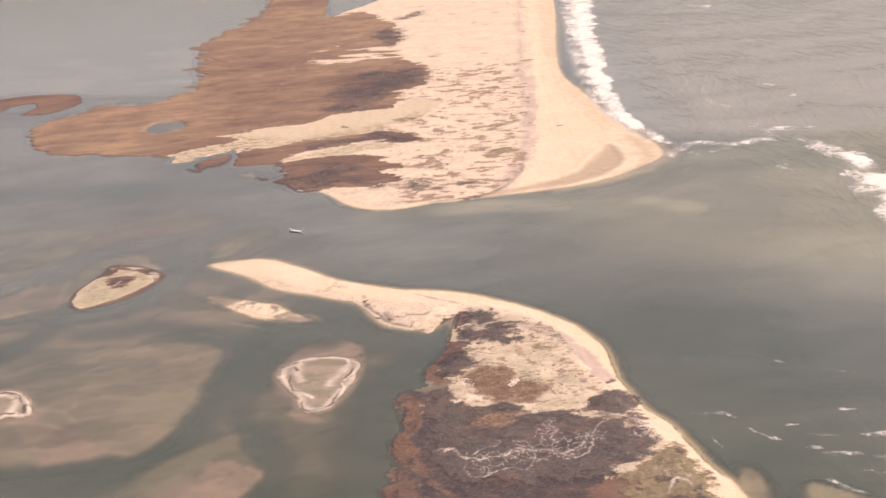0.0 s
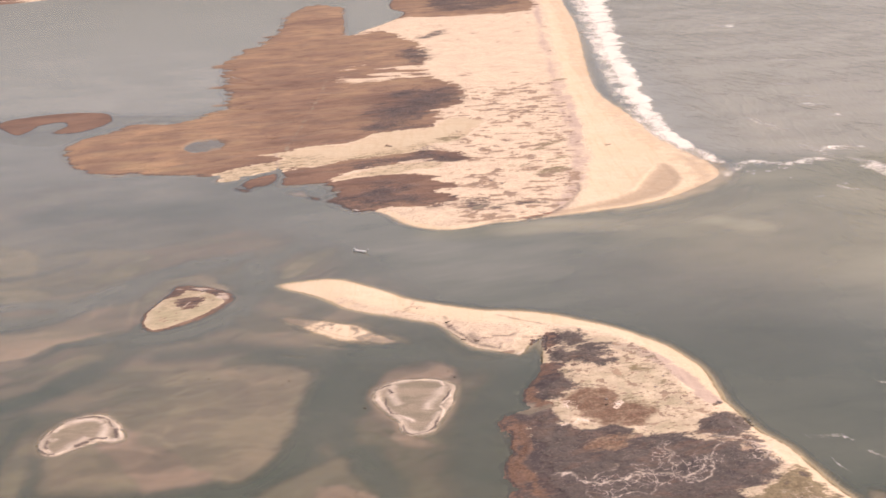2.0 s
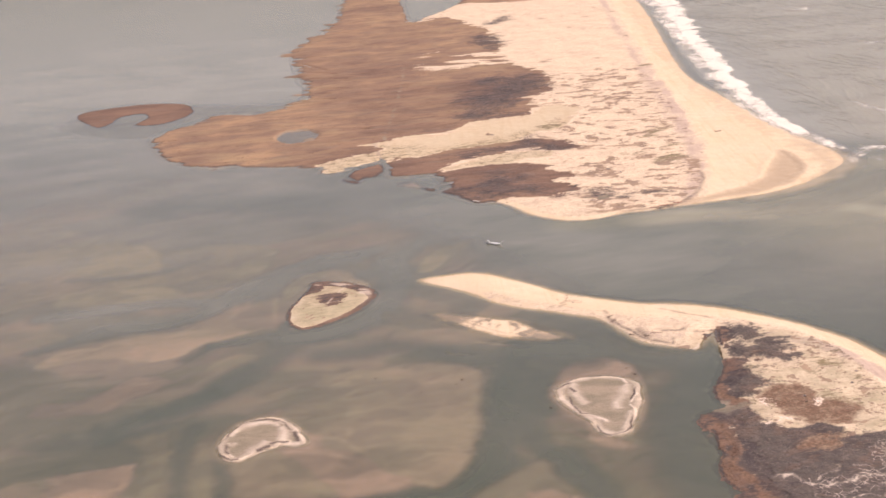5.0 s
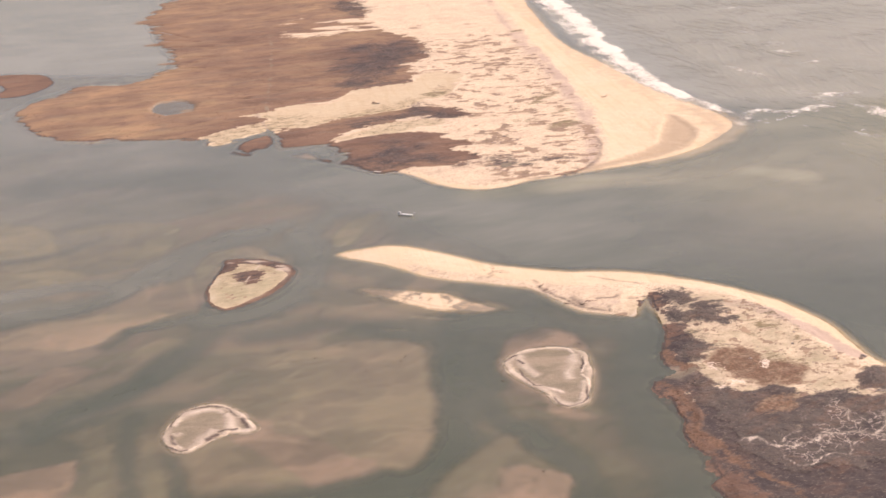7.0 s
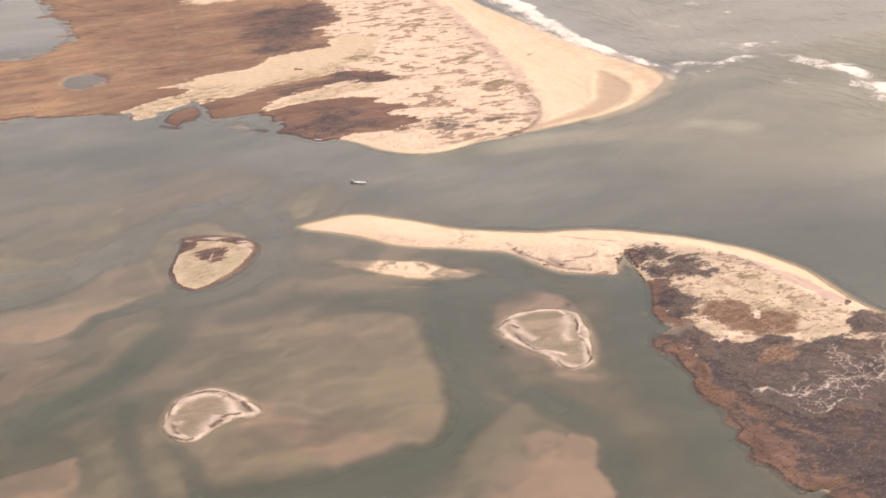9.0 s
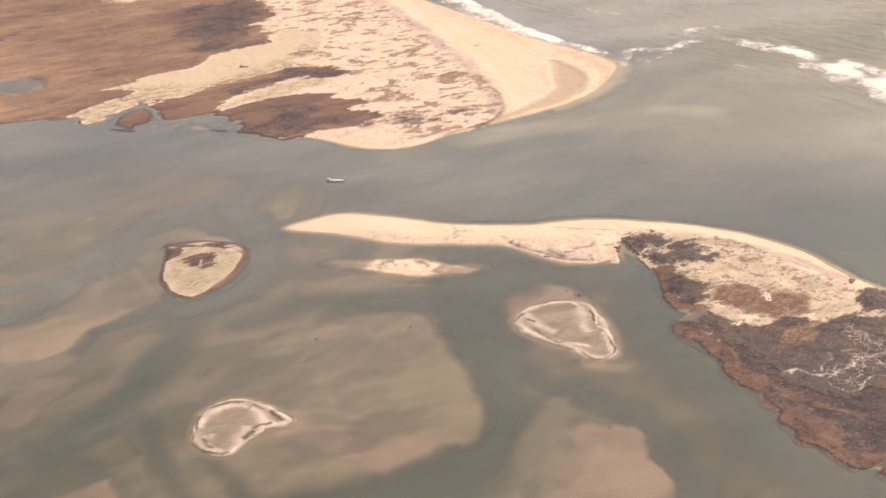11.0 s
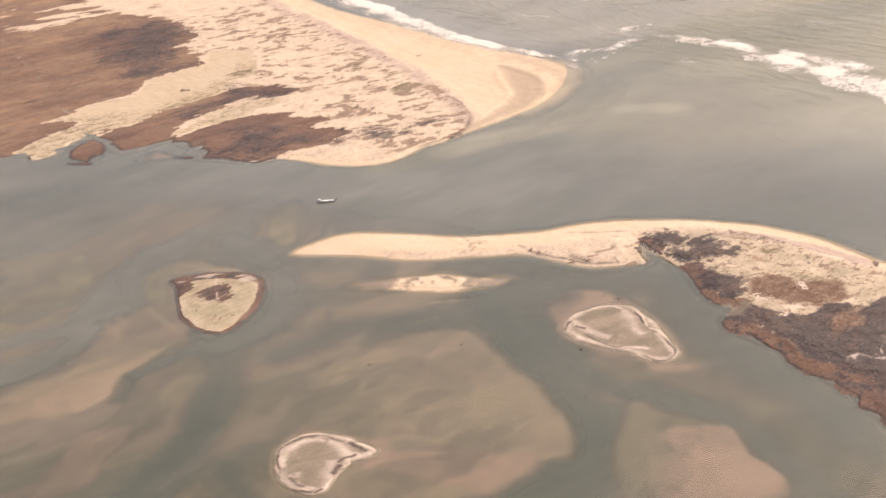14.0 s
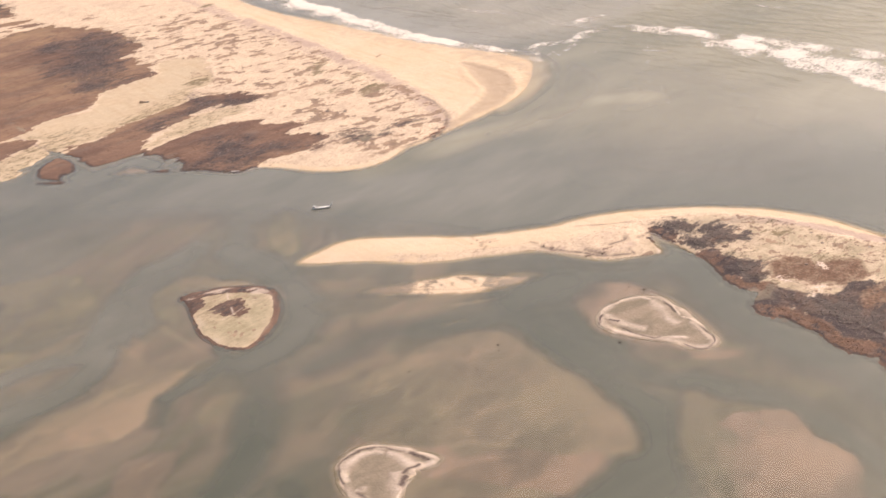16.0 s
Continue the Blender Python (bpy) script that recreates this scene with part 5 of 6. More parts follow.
def grassy(x, y, ax, ay, d):
    north_side = step(797, 812, y + 0.28 * (x + 240))
    east_side = step(-234, -216, x - 0.8 * (y - 780)) * step(812, 800, y)
    rim = np.clip(0.5 + (0.9 + 1.4 * fbm(x, y, 7, 101, 5) + 8.5 * north_side + 5.0 * east_side - d + 4.0 * fbm(0.17 * (0.96 * x - 0.27 * y), 0.96 * y + 0.27 * x, 5, 133, 4, 0.6) * north_side) / (2.2 + 4.0 * east_side), 0, 1)
    patch = zone_field([[(-248, 804), (-237, 806), (-231, 801), (-236, 788), (-246, 791)]], x, y, 2.6, 1.6, 4, 102, 2.0, 5.0)
    sticks = strokes([([(-233, 816), (-237, 807)], 0.45, 0.9), ([(-240, 798), (-243, 790)], 0.4, 0.9), ([(-252, 788), (-243, 790), (-235, 793)], 0.4, 0.6)], x, y)
    drift = north_side * step(1.0, 3.5, d) * step(0.08, 0.24, fbm(0.16 * (0.96 * x - 0.27 * y), 0.96 * y + 0.27 * x, 4.5, 139, 4, 0.6)) * step(13, 9, d)
    z = np.where(d < 0, 0.3 * d, 0.75 * (1 - np.exp(-d / 1.4)) + 0.15 * fbm(x, y, 6, 103))
    inner = step(0.6, 3.0, d)
    return z, {"marsh": np.maximum(patch, rim), "thicket": np.clip(0.50 * rim + 0.50 * patch, 0, 0.7) * (1 - 0.25 * east_side), "dune": np.clip(d / 8, 0, 1), "straw": inner * (0.95 + 0.3 * fbm(x, y, 12, 104, 3)) * (1 - 0.2 * step(9, 4, d)),
               "tuft": 0.58 * step(0.28, 0.45, fbm(x, y, 3, 105, 4)) * step(4, 9, d), "shell": np.maximum(np.maximum(0.75 * drift, sticks), 0.30 * inner * step(6, 3, d) * step(-0.2, 0.3, fbm(x, y, 6, 106, 4)) * (1 - north_side) * (1 - east_side))}


WEST_PALE = [
    ([(-286, 614), (-284, 621), (-280, 629), (-274, 634), (-268, 636), (-262, 635), (-255, 630), (-250, 622), (-246, 615), (-243, 607)], 0.63, 0.83),
    ([(-283, 616), (-280, 624), (-275, 628), (-269, 631), (-262, 629), (-258, 624)], 1.44, 1.00),
    ([(-257, 625), (-255, 617), (-255, 609), (-251, 605), (-244, 605)], 1.98, 0.99),
    ([(-250, 621), (-246, 613), (-243, 606)], 0.81, 0.99),
    ([(-262, 610), (-266, 604), (-271, 598)], 2.70, 0.77),
    ([(-287, 608), (-285, 600), (-280, 593), (-274, 593), (-266, 599), (-257, 602)], 0.72, 1.00),
    ([(-283, 611), (-281, 608), (-278, 611)], 1.35, 0.77),
    ([(-284, 605), (-281, 600), (-278, 595)], 0.90, 0.77),
]
WEST_STAIN = [
    ([(-285, 615), (-282, 625), (-277, 631), (-270, 634), (-263, 633), (-256, 628), (-251, 618)], 0.56, 1.0),
    ([(-251, 618), (-248, 612), (-246, 607)], 0.93, 1.0),
    ([(-268, 600), (-263, 603), (-260, 604)], 0.82, 1.0),
    ([(-286, 601), (-281, 594), (-275, 593)], 0.52, 1.0),
    ([(-284, 609), (-283, 603), (-280, 599)], 0.71, 1.0),
    ([(-261, 606), (-257, 607), (-252, 607)], 0.62, 1.0),
]
EAST_PALE = [
    ([(-114, 638), (-109, 646), (-101, 652), (-91, 653), (-82, 652), (-76, 648), (-75, 641)], 0.99, 0.99),
    ([(-75, 643), (-77, 633), (-83, 623), (-83, 614)], 2.34, 0.88),
    ([(-71, 639), (-72, 630), (-77, 620)], 0.63, 1.00),
    ([(-103, 649), (-104, 640), (-102, 631), (-99, 621)], 2.16, 0.72),
    ([(-115, 636), (-108, 625), (-104, 614), (-96, 609), (-90, 601)], 1.08, 0.99),
    ([(-101, 605), (-98, 599), (-98, 592), (-93, 587), (-87, 587), (-80, 594), (-76, 607), (-76, 615), (-77, 619)], 0.81, 1.00),
    ([(-78, 613), (-80, 602), (-85, 593)], 1.17, 0.66),
]
EAST_STAIN = [
    ([(-107, 633), (-106, 624), (-103, 614), (-99, 612)], 0.53, 1.0),
    ([(-112, 642), (-104, 649)], 0.53, 1.0),
    ([(-70, 638), (-76, 624)], 0.53, 1.0),
    ([(-97, 600), (-96, 593), (-92, 588), (-86, 589), (-80, 596), (-77, 607)], 0.53, 1.0),
    ([(-105, 643), (-103, 637)], 0.96, 1.0),
    ([(-93, 654), (-86, 654)], 0.53, 1.0),
]


def ring(pale_lines, dark_lines):
    """A sand ring: thin wave-built ridges and wrack lines round a low mud flat."""
    def shape(x, y, ax, ay, d):
        a, b = warped(x, y, 6, 1.3, 137)
        pale, dark = strokes(pale_lines, a, b), strokes(dark_lines, a, b)
        rim = step(5.5, 1.5, d)
        z = np.where(d < 0, 0.6 * d, 0.36 * (1 - np.exp(-d / 1.4))) - 0.2 * (1 - rim) * (1 - pale) * (d > 0) + 0.16 * pale * (d > 0) + 0.04 * fbm(x, y, 5, 111)
        return z, {"mud": np.clip(0.92 - 0.3 * pale - 0.2 * rim * step(0.3, 1.0, d) + 0.25 * fbm(x, y, 9, 138, 4), 0, 1), "wet": 0.45 * step(2.0, 0.2, d), "dune": np.clip(d / 3, 0, 1) * 0.4, "straw": 0.85 * step(0.5, 4, d), "shell": np.maximum(pale * step(-0.3, 0.3, d), (0.55 + 0.4 * fbm(x, y, 8, 150, 4)) * rim * step(0.3, 1.2, d)), "stain": np.clip(1.3 * dark, 0, 1)}
    return shape


def bare(x, y, ax, ay, d):
    along = 0.83 * x - 0.56 * y
    top = step(-551, -542, along) * step(-502, -509, along)
    gaps = strokes([([(-145, 746), (-142, 737), (-143, 731)], 1.6, 0.9), ([(-128, 735), (-125, 728), (-127, 722)], 2.2, 0.8)], ax, ay)
    lines = strokes([([(-153, 742), (-149, 741), (-147, 736), (-150, 735)], 0.5, 0.8), ([(-176, 757), (-160, 746), (-146, 732), (-132, 720)], 0.5, 0.45)], ax, ay)
    z = np.where(d < 0, 0.06 * d, (0.20 + 0.30 * top) * (1 - np.exp(-d / 3.0))) + 0.04 * fbm(x, y, 6, 121)
    return z, {"mud": np.clip(np.maximum(0.85 * gaps, 0.32 + 0.34 * (1 - top) + 0.45 * fbm(x * 0.7, y, 8, 122, 5, 0.6)), 0, 1), "wet": np.clip(0.72 - 0.72 * top * step(0.3, 2.0, d) + 0.25 * fbm(x, y, 6, 123), 0, 1), "stain": np.maximum(lines, 0.3 * gaps)}


def reedy(x, y, ax, ay, d):
    z = np.where(d < 0, 0.3 * d, 0.6 * (1 - np.exp(-d / 1.5)) + 0.1 * fbm(x, y, 7, 131))
    return z, {"marsh": np.clip(0.9 + d * 0, 0, 1), "thicket": 0.7 * step(1.8, 0.8, d)}


def distant(x, y, ax, ay, d):
    z = np.where(d < 0, 0.2 * d, 1.0 * (1 - np.exp(-d / 6)) + 0.2 * fbm(x, y, 30, 141))
    return z, {"marsh": np.clip(0.72 + 1.1 * fbm(x * 0.6, y * 1.6, 60, 142), 0, 1), "dune": np.ones(x.shape)}


islet("grass_islet", GRASS_ISLET, 8, 0.7, "oval islet of dry pale grass with a dark peat rim", 25, grassy)
islet("sand_bar", SAND_BAR, 10, 0.9, "thin bare sand bar barely above the water", 26, bare)
islet("ring_islet", RING_EAST, 10, 0.45, "sand ring islet with wrack lines round a grey flat", 27, ring(EAST_PALE, EAST_STAIN))
islet("ring_islet", RING_WEST, 10, 0.45, "kidney-shaped sand ring islet round a grey pool", 28, ring(WEST_PALE, WEST_STAIN))
islet("marsh_islet", BAY_ISLET, 10, 1.8, "hook-shaped islet of rust-brown marsh grass", 29, reedy)
islet("marsh_islet", CREEK_ISLET, 6, 1.2, "small clump of brown marsh at a creek mouth", 30, reedy)
for bar_outline in PEAT_BARS:
    islet("peat_bank", bar_outline, 4, 0.8, "thin dark peat bank off the marsh edge", 33, reedy)
islet("marsh_islet", FAR_SHORE, 20, 16.0, "distant brown marsh shore with pale sand patches", 32, distant)


# ---- surf ----
def surf(name, points, width, label, strength=0.75, lift=0.25, n=6, crest=0.5, patchy=0.75):
    """A band of broken water along a line: crest and trailing lace."""
    line = curve(points, False, 8)
    seg = np.linalg.norm(np.diff(line, axis=0), axis=1)
    length = np.concatenate([[0], np.cumsum(seg)])
    k = max(6, int(length[-1] / 2.0))
    at = np.linspace(0, length[-1], k)
    px, py = np.interp(at, length, line[:, 0]), np.interp(at, length, line[:, 1])
    tx, ty = np.gradient(px), np.gradient(py)
    norm = np.hypot(tx, ty) + 1e-9
    nx_, ny_ = -ty / norm, tx / norm
    w = np.interp(at, length[::8], width)
    across = np.linspace(-1, 1, 2 * n + 1)
    wob = fbm(px, py, 16, 151) * 0.5
    x = px[None] + nx_[None] * w[None] * (across[:, None] + wob[None])
    y = py[None] + ny_[None] * w[None] * (across[:, None] + wob[None])
    ends = step(0, 0.06, at / length[-1]) * step(1, 0.94, at / length[-1])
    foam = (1 - across[:, None] ** 2) ** 0.7 * strength * (0.55 + 0.45 * ends[None]) * np.ones_like(x) * (0.85 + patchy * fbm(x, y, 26, 152, 4))
    foam = foam * step(1.0, 0.75, np.abs(across))[:, None]
    z = lift + crest * np.exp(-((across[:, None] - 0.25) / 0.25) ** 2) * (0.7 + 0.5 * fbm(x, y, 9, 153)) * ends[None]
    ob = sheet(name, None, None, z, None, {"foam": foam}, FOAM, None, x, y)
    return tagged(ob, label, "surf", "", "stuff")


surf("beach_surf", [(262, 2780), (202, 2240), (176, 1850), (158, 1610), (147, 1440), (142, 1330), (141, 1240), (144, 1165), (153, 1110), (163, 1070), (172, 1044)], [30, 26, 22, 18, 16, 15, 13, 12, 10, 8, 5],
     "white surf rolling along the ocean beach", 1.55, 0.35, 6, 0.5, 0.5)
surf("beach_swash", [(232, 2770), (182, 2240), (158, 1850), (143, 1610), (133, 1440), (128, 1310), (131, 1225), (138, 1150), (147, 1100), (158, 1062)], [20, 17, 17, 13, 12, 11, 10, 9, 7, 5],
     "thin lacy swash running up the ocean beach", 0.85, 0.2)
surf("breaking_wave", [(164, 1008), (190, 1043), (206, 1038), (222, 1031), (250, 1038), (273, 1034)], [6, 8, 9, 9, 9, 8], "thin line of white breakers over the inlet bar", 0.65)
surf("breaking_wave", [(250, 1040), (273, 1032), (288, 1009), (294, 983), (302, 954), (300, 916), (298, 876), (304, 827), (302, 775), (290, 720)], [9, 11, 13, 14, 17, 19, 23, 26, 26, 20], "broad white breakers over the inlet bar", 1.1, 0.25, 7, 0.5, 1.0)
surf("breaking_wave", [(286, 1005), (300, 990), (320, 976)], [5, 7, 5], "short line of foam behind the inlet breakers", 0.6)
surf("breaking_wave", [(320, 936), (322, 912), (325, 887), (336, 850), (344, 800), (338, 750)], [7, 11, 13, 14, 13, 9], "second row of white breakers over the inlet bar", 0.8, 0.25, 6, 0.5, 1.0)
surf("breaking_wave", [(262, 1072), (274, 1070), (288, 1068)], [8, 10, 7], "short bright breaker where the bar meets the ocean swell", 0.95)


def whitecap(x0, y0, x1, y1, w):
    mx, my = (x0 + x1) / 2 + 0.06 * (y1 - y0), (y0 + y1) / 2 - 0.06 * (x1 - x0)
    tagged(surf("whitecap", [(x0, y0), (mx, my), (x1, y1)], [w * 0.8, w * 1.4, w * 0.9], "white foam of a small breaking wave", 0.46, 0.3, 4, 0.35), "", "wave", "whitecaps off the inlet")


# out on the ocean
for spot in ((294, 1716, 338, 1699, 16), (328, 1459, 355, 1452, 8), (295, 1333, 313, 1331, 7), (289, 1271, 321, 1265, 10), (295, 1240, 317, 1233, 8), (297, 1189, 317, 1187, 5), (268, 1068, 290, 1065, 7),
             (278, 1071, 303, 1071, 4), (406, 981, 418, 945, 5), (418, 1053, 443, 1034, 4), (231, 1204, 254, 1135, 5), (252, 1100, 264, 1042, 6)):
    whitecap(*spot)
# between the northern tip and the bar
for spot in ((196, 1041, 202, 1034, 2), (179, 1014, 193, 1018, 2), (187, 1013, 189, 1005, 1.6), (199, 1011, 209, 1017, 2.4), (210, 1019, 220, 1020, 2.4), (211, 990, 215, 988, 2), (237, 1028, 243, 1027, 2.4),
             (159, 991, 170, 991, 1.6), (251, 1000, 261, 1004, 3), (246, 965, 256, 964, 2.4), (253, 950, 258, 942, 2), (216, 934, 226, 937, 1.8), (284, 1028, 298, 1007, 3), (241, 964, 252, 941, 3)):
    whitecap(*spot)
# off the southern beach
for spot in ((97, 559, 119, 558, 2.0), (117, 559, 121, 551, 1.2), (124, 541, 137, 527, 1.8), (141, 541, 150, 539, 2.4), (151, 532, 164, 528, 1.8), (145, 522, 154, 518, 1.8), (150, 513, 170, 510, 2.2),
             (170, 554, 182, 552, 1.4), (174, 529, 190, 527, 2.4), (174, 508, 188, 502, 2.4), (166, 496, 178, 490, 1.8), (148, 490, 161, 476, 1.6), (105, 537, 110, 521, 0.9), (176, 601, 194, 591, 1.4), (153, 613, 163, 607, 1.2),
             (194, 542, 210, 536, 2.6)):
    whitecap(*spot)


# ---- plants ----
def height_at(grid, px, py, key=None):
    gxs, gys, z, zones = grid
    a = z if key is None else zones[key]
    i = np.clip(np.searchsorted(gxs, px) - 1, 0, len(gxs) - 2)
    j = np.clip(np.searchsorted(gys, py) - 1, 0, len(gys) - 2)
    fx, fy = np.clip((px - gxs[i]) / (gxs[i + 1] - gxs[i]), 0, 1), np.clip((py - gys[j]) / (gys[j + 1] - gys[j]), 0, 1)
    return (a[j, i] * (1 - fx) + a[j, i + 1] * fx) * (1 - fy) + (a[j + 1, i] * (1 - fx) + a[j + 1, i + 1] * fx) * fy


def scatter(rng, grid, box, count, key, low, avoid=(), least=0.35):
    """Places where a zone is strong enough, and dry."""
    px, py = rng.uniform(box[0], box[1], count), rng.uniform(box[2], box[3], count)
    ok = height_at(grid, px, py, key) + rng.uniform(-0.3, 0.3, count) > low
    for k in avoid:
        ok &= height_at(grid, px, py, k) < 0.35
    pz = height_at(grid, px, py)
    ok &= pz > least
    return px[ok], py[ok], pz[ok]


rng = np.random.default_rng(5)


def growth(name, mat, grid, box, count, key, low, radius, height, label, category, avoid=(), n=7, side=0):
    px, py, pz = scatter(rng, grid, box, count, key, low, avoid)
    if side:
        ok = side * (fbm(px, py, 26, 210) + rng.uniform(-0.25, 0.25, len(px))) > 0
        px, py, pz = px[ok], py[ok], pz[ok]
    r = rng.uniform(*radius, len(px)) * (0.8 + 0.4 * rng.random(len(px)))
    h = rng.uniform(*height, len(px))
    v, f = clumps(rng, px, py, pz - 0.1, r, h, n)
    return tagged(soup(name, v, f, mat), label, category, "", "stuff")


growth("shrub_thicket", SHRUB, SOUTH_GRID, (-34, 95, 400, 715), 19000, "thicket", 0.66, (0.4, 1.1), (0.06, 0.24), "dense dark thicket of bare brown shrubs", "shrubs", ("track", "web", "marsh", "rust"), 7, 1)
growth("shrub_thicket", PURPLE_SHRUB, SOUTH_GRID, (-34, 95, 400, 715), 22000, "thicket", 0.66, (0.45, 1.2), (0.06, 0.28), "dense thicket of leafless purple-grey shrubs", "shrubs", ("track", "web", "marsh", "rust"), 7, -1)
growth("shrub_thicket", PURPLE_SHRUB, SOUTH_GRID, (-30, 62, 500, 562), 5000, "web", 0.5, (0.35, 0.9), (0.06, 0.22), "loose grey shrubs between narrow sandy paths", "shrubs", ("track",), 7)
growth("shrub_thicket", GREY_SHRUB, NORTH_GRID, (-180, 20, 925, 1700), 20000, "thicket", 0.58, (0.5, 1.4), (0.1, 0.32), "dark grey-brown thicket of leafless dune shrubs", "shrubs", (), 7)
growth("dune_grass", DUNE_GRASS, NORTH_GRID, (-120, 80, 925, 1480), 9000, "tuft", 0.6, (0.6, 1.4), (0.18, 0.45), "scattered clumps of dry dune grass on sand", "grass", ("marsh", "thicket"), 6)
growth("dune_grass", DUNE_GRASS, SOUTH_GRID, (-80, 100, 400, 740), 9000, "tuft", 0.6, (0.3, 0.9), (0.12, 0.3), "scattered clumps of dry dune grass on sand", "grass", ("marsh", "thicket", "track"), 6)
growth("marsh_reed", REED, SOUTH_GRID, (-60, 40, 400, 680), 14000, "marsh", 0.55, (0.5, 1.2), (0.05, 0.15), "rust-coloured reeds along the marsh edge", "reeds", ("thicket",), 5)
growth("marsh_reed", REED, NORTH_GRID, (-460, -70, 960, 1500), 6000, "marsh", 0.6, (1.0, 2.2), (0.06, 0.16), "rust-brown marsh reeds on the flats", "reeds", ("thicket",), 4)


# ---- single bushes, driftwood, the work boat ----
def box(bm, size, at, turn=(0, 0, 0), bevel=0.0):
    g = bmesh.ops.create_cube(bm, size=1.0)
    bmesh.ops.transform(bm, matrix=pose(*at, *turn) @ Matrix.Diagonal((*size, 1)), verts=g["verts"])
    if bevel:
        edges = list({e for v in g["verts"] for e in v.link_edges})
        bmesh.ops.bevel(bm, geom=edges, offset=bevel, segments=2, affect="EDGES", profile=0.5)
    return bm


def rod(bm, a, c, r, r2=None, sides=8):
    a, c = Vector(a), Vector(c)
    g = bmesh.ops.create_cone(bm, cap_ends=True, segments=sides, radius1=r, radius2=r if r2 is None else r2, depth=(c - a).length)
    m = Matrix.Translation((a + c) / 2) @ (c - a).to_track_quat("Z", "Y").to_matrix().to_4x4()
    bmesh.ops.transform(bm, matrix=m, verts=g["verts"])
    return bm


def bush(seed, mat, name, label):
    """A single bush: short bare stems under a heap of twiggy clumps."""
    r = np.random.default_rng(seed)
    base = new(name)
    stems = bmesh.new()
    for k in range(5):
        a = 6.283 * k / 5 + r.uniform(-0.4, 0.4)
        rod(stems, (0, 0, -0.2), (0.7 * math.cos(a), 0.7 * math.sin(a), 0.75), 0.07, 0.03, 5)
    part("stems", stems, mat, base)
    v, f = clumps(r, np.zeros(3) + r.uniform(-0.4, 0.4, 3), r.uniform(-0.4, 0.4, 3), np.full(3, 0.1), np.full(3, 1.0), np.full(3, 1.25), 14)
    soup("crown", v, f, mat, base)
    return tagged(base, label, "bush", "single bushes on the dunes")


LONE_A, LONE_B = plant("brown_bush_twigs", (0.26, 0.185, 0.140), (0.38, 0.275, 0.205)), plant("grey_bush_twigs", (0.25, 0.205, 0.185), (0.37, 0.30, 0.26))
DUNE_BUSH = [bush(1, LONE_A, "dune_bush", "low leafless brown bush alone on pale sand"), bush(2, LONE_B, "dune_bush", "low grey twiggy bush alone on pale sand")]
spots = [(-117, 1177, 1.9), (-113, 1175, 1.2), (-30, 1038, 1.3), (-26, 1036, 1.4), (-23, 1039, 1.1), (-18, 1024, 1.2), (-15, 1026, 0.9), (67, 600, 1.6), (64, 597, 1.1), (38, 621, 0.9), (-93, 763, 0.5), (-89, 759, 0.55), (-98, 765, 0.4), (-84, 760, 0.45)]
for grid, rect, want, least in ((NORTH_GRID, (-70, 60, 940, 1300), 48, 0.3), (SOUTH_GRID, (0, 68, 590, 690), 10, 0.4)):
    got = 0
    while got < want:
        bx, by = rng.uniform(rect[0], rect[1]), rng.uniform(rect[2], rect[3])
        q = (np.array([bx]), np.array([by]))
        if height_at(grid, *q, "dune")[0] > 0.6 and height_at(grid, *q, "marsh")[0] < 0.3 and height_at(grid, *q, "thicket")[0] < 0.4 and height_at(grid, *q)[0] > 0.5:
            spots.append((bx, by, rng.uniform(least, least + 0.6)))
            got += 1
for k, (bx, by, size) in enumerate(spots):
    grid = NORTH_GRID if by > 850 else SOUTH_GRID
    bz = height_at(grid, np.array([bx]), np.array([by]))[0]
    kind = DUNE_BUSH[k % 2]
    if k < 2:
        kind.matrix_basis = pose(bx, by, bz, 0, 0, 40 * k) @ Matrix.Diagonal((size, size, size * 0.8, 1))
        continue
    ob = copy_thing(kind, pose(bx, by, bz, 0, 0, rng.uniform(0, 360)))
    ob.scale = (size, size * rng.uniform(0.8, 1.2), size * rng.uniform(0.45, 0.7))

WOOD = painted("weathered_driftwood", (0.14, 0.095, 0.07), 0.85)
RED_WOOD = painted("reddish_wrack_timber", (0.25, 0.105, 0.075), 0.85)


def driftwood(at, turn, length, mat, label, name="driftwood"):
    """A stranded trunk with its root plate and broken limbs."""
    base = new(name)
    base.matrix_basis = pose(*at, 0, 0, turn)
    trunk = bmesh.new()
    r = random.Random(int(at[0] * 7 + at[1]))
    px = [(-length / 2 + length * k / 5, r.uniform(-0.15, 0.15) * length * 0.2, 0.22 + 0.05 * r.random()) for k in range(6)]
    for k in range(5):
        rod(trunk, px[k], px[k + 1], 0.34 - 0.05 * k, 0.30 - 0.05 * k, 7)
    part("trunk", trunk, mat, base)
    roots = bmesh.new()
    for k in range(6):
        a = k * 1.05
        rod(roots, px[0], (px[0][0] - 0.5, 0.8 * math.cos(a), 0.45 + 0.55 * math.sin(a)), 0.14, 0.04, 5)
    part("root_plate", roots, mat, base)
    for k in (2, 3, 4):
        limb = bmesh.new()
        s_ = 1 if k % 2 else -1
        rod(limb, px[k], (px[k][0] + 0.9, px[k][1] + s_ * 1.1, 0.75), 0.12, 0.03, 5)
        part("limb", limb, mat, base)
    return tagged(base, label, "driftwood", "driftwood stranded along the shores")


def on(grid, x, y):
    return x, y, float(height_at(grid, np.array([x]), np.array([y]))[0]) - 0.05


driftwood(on(NORTH_GRID, 86, 1128), 15, 5.5, WOOD, "dark driftwood trunk lying on the open beach")
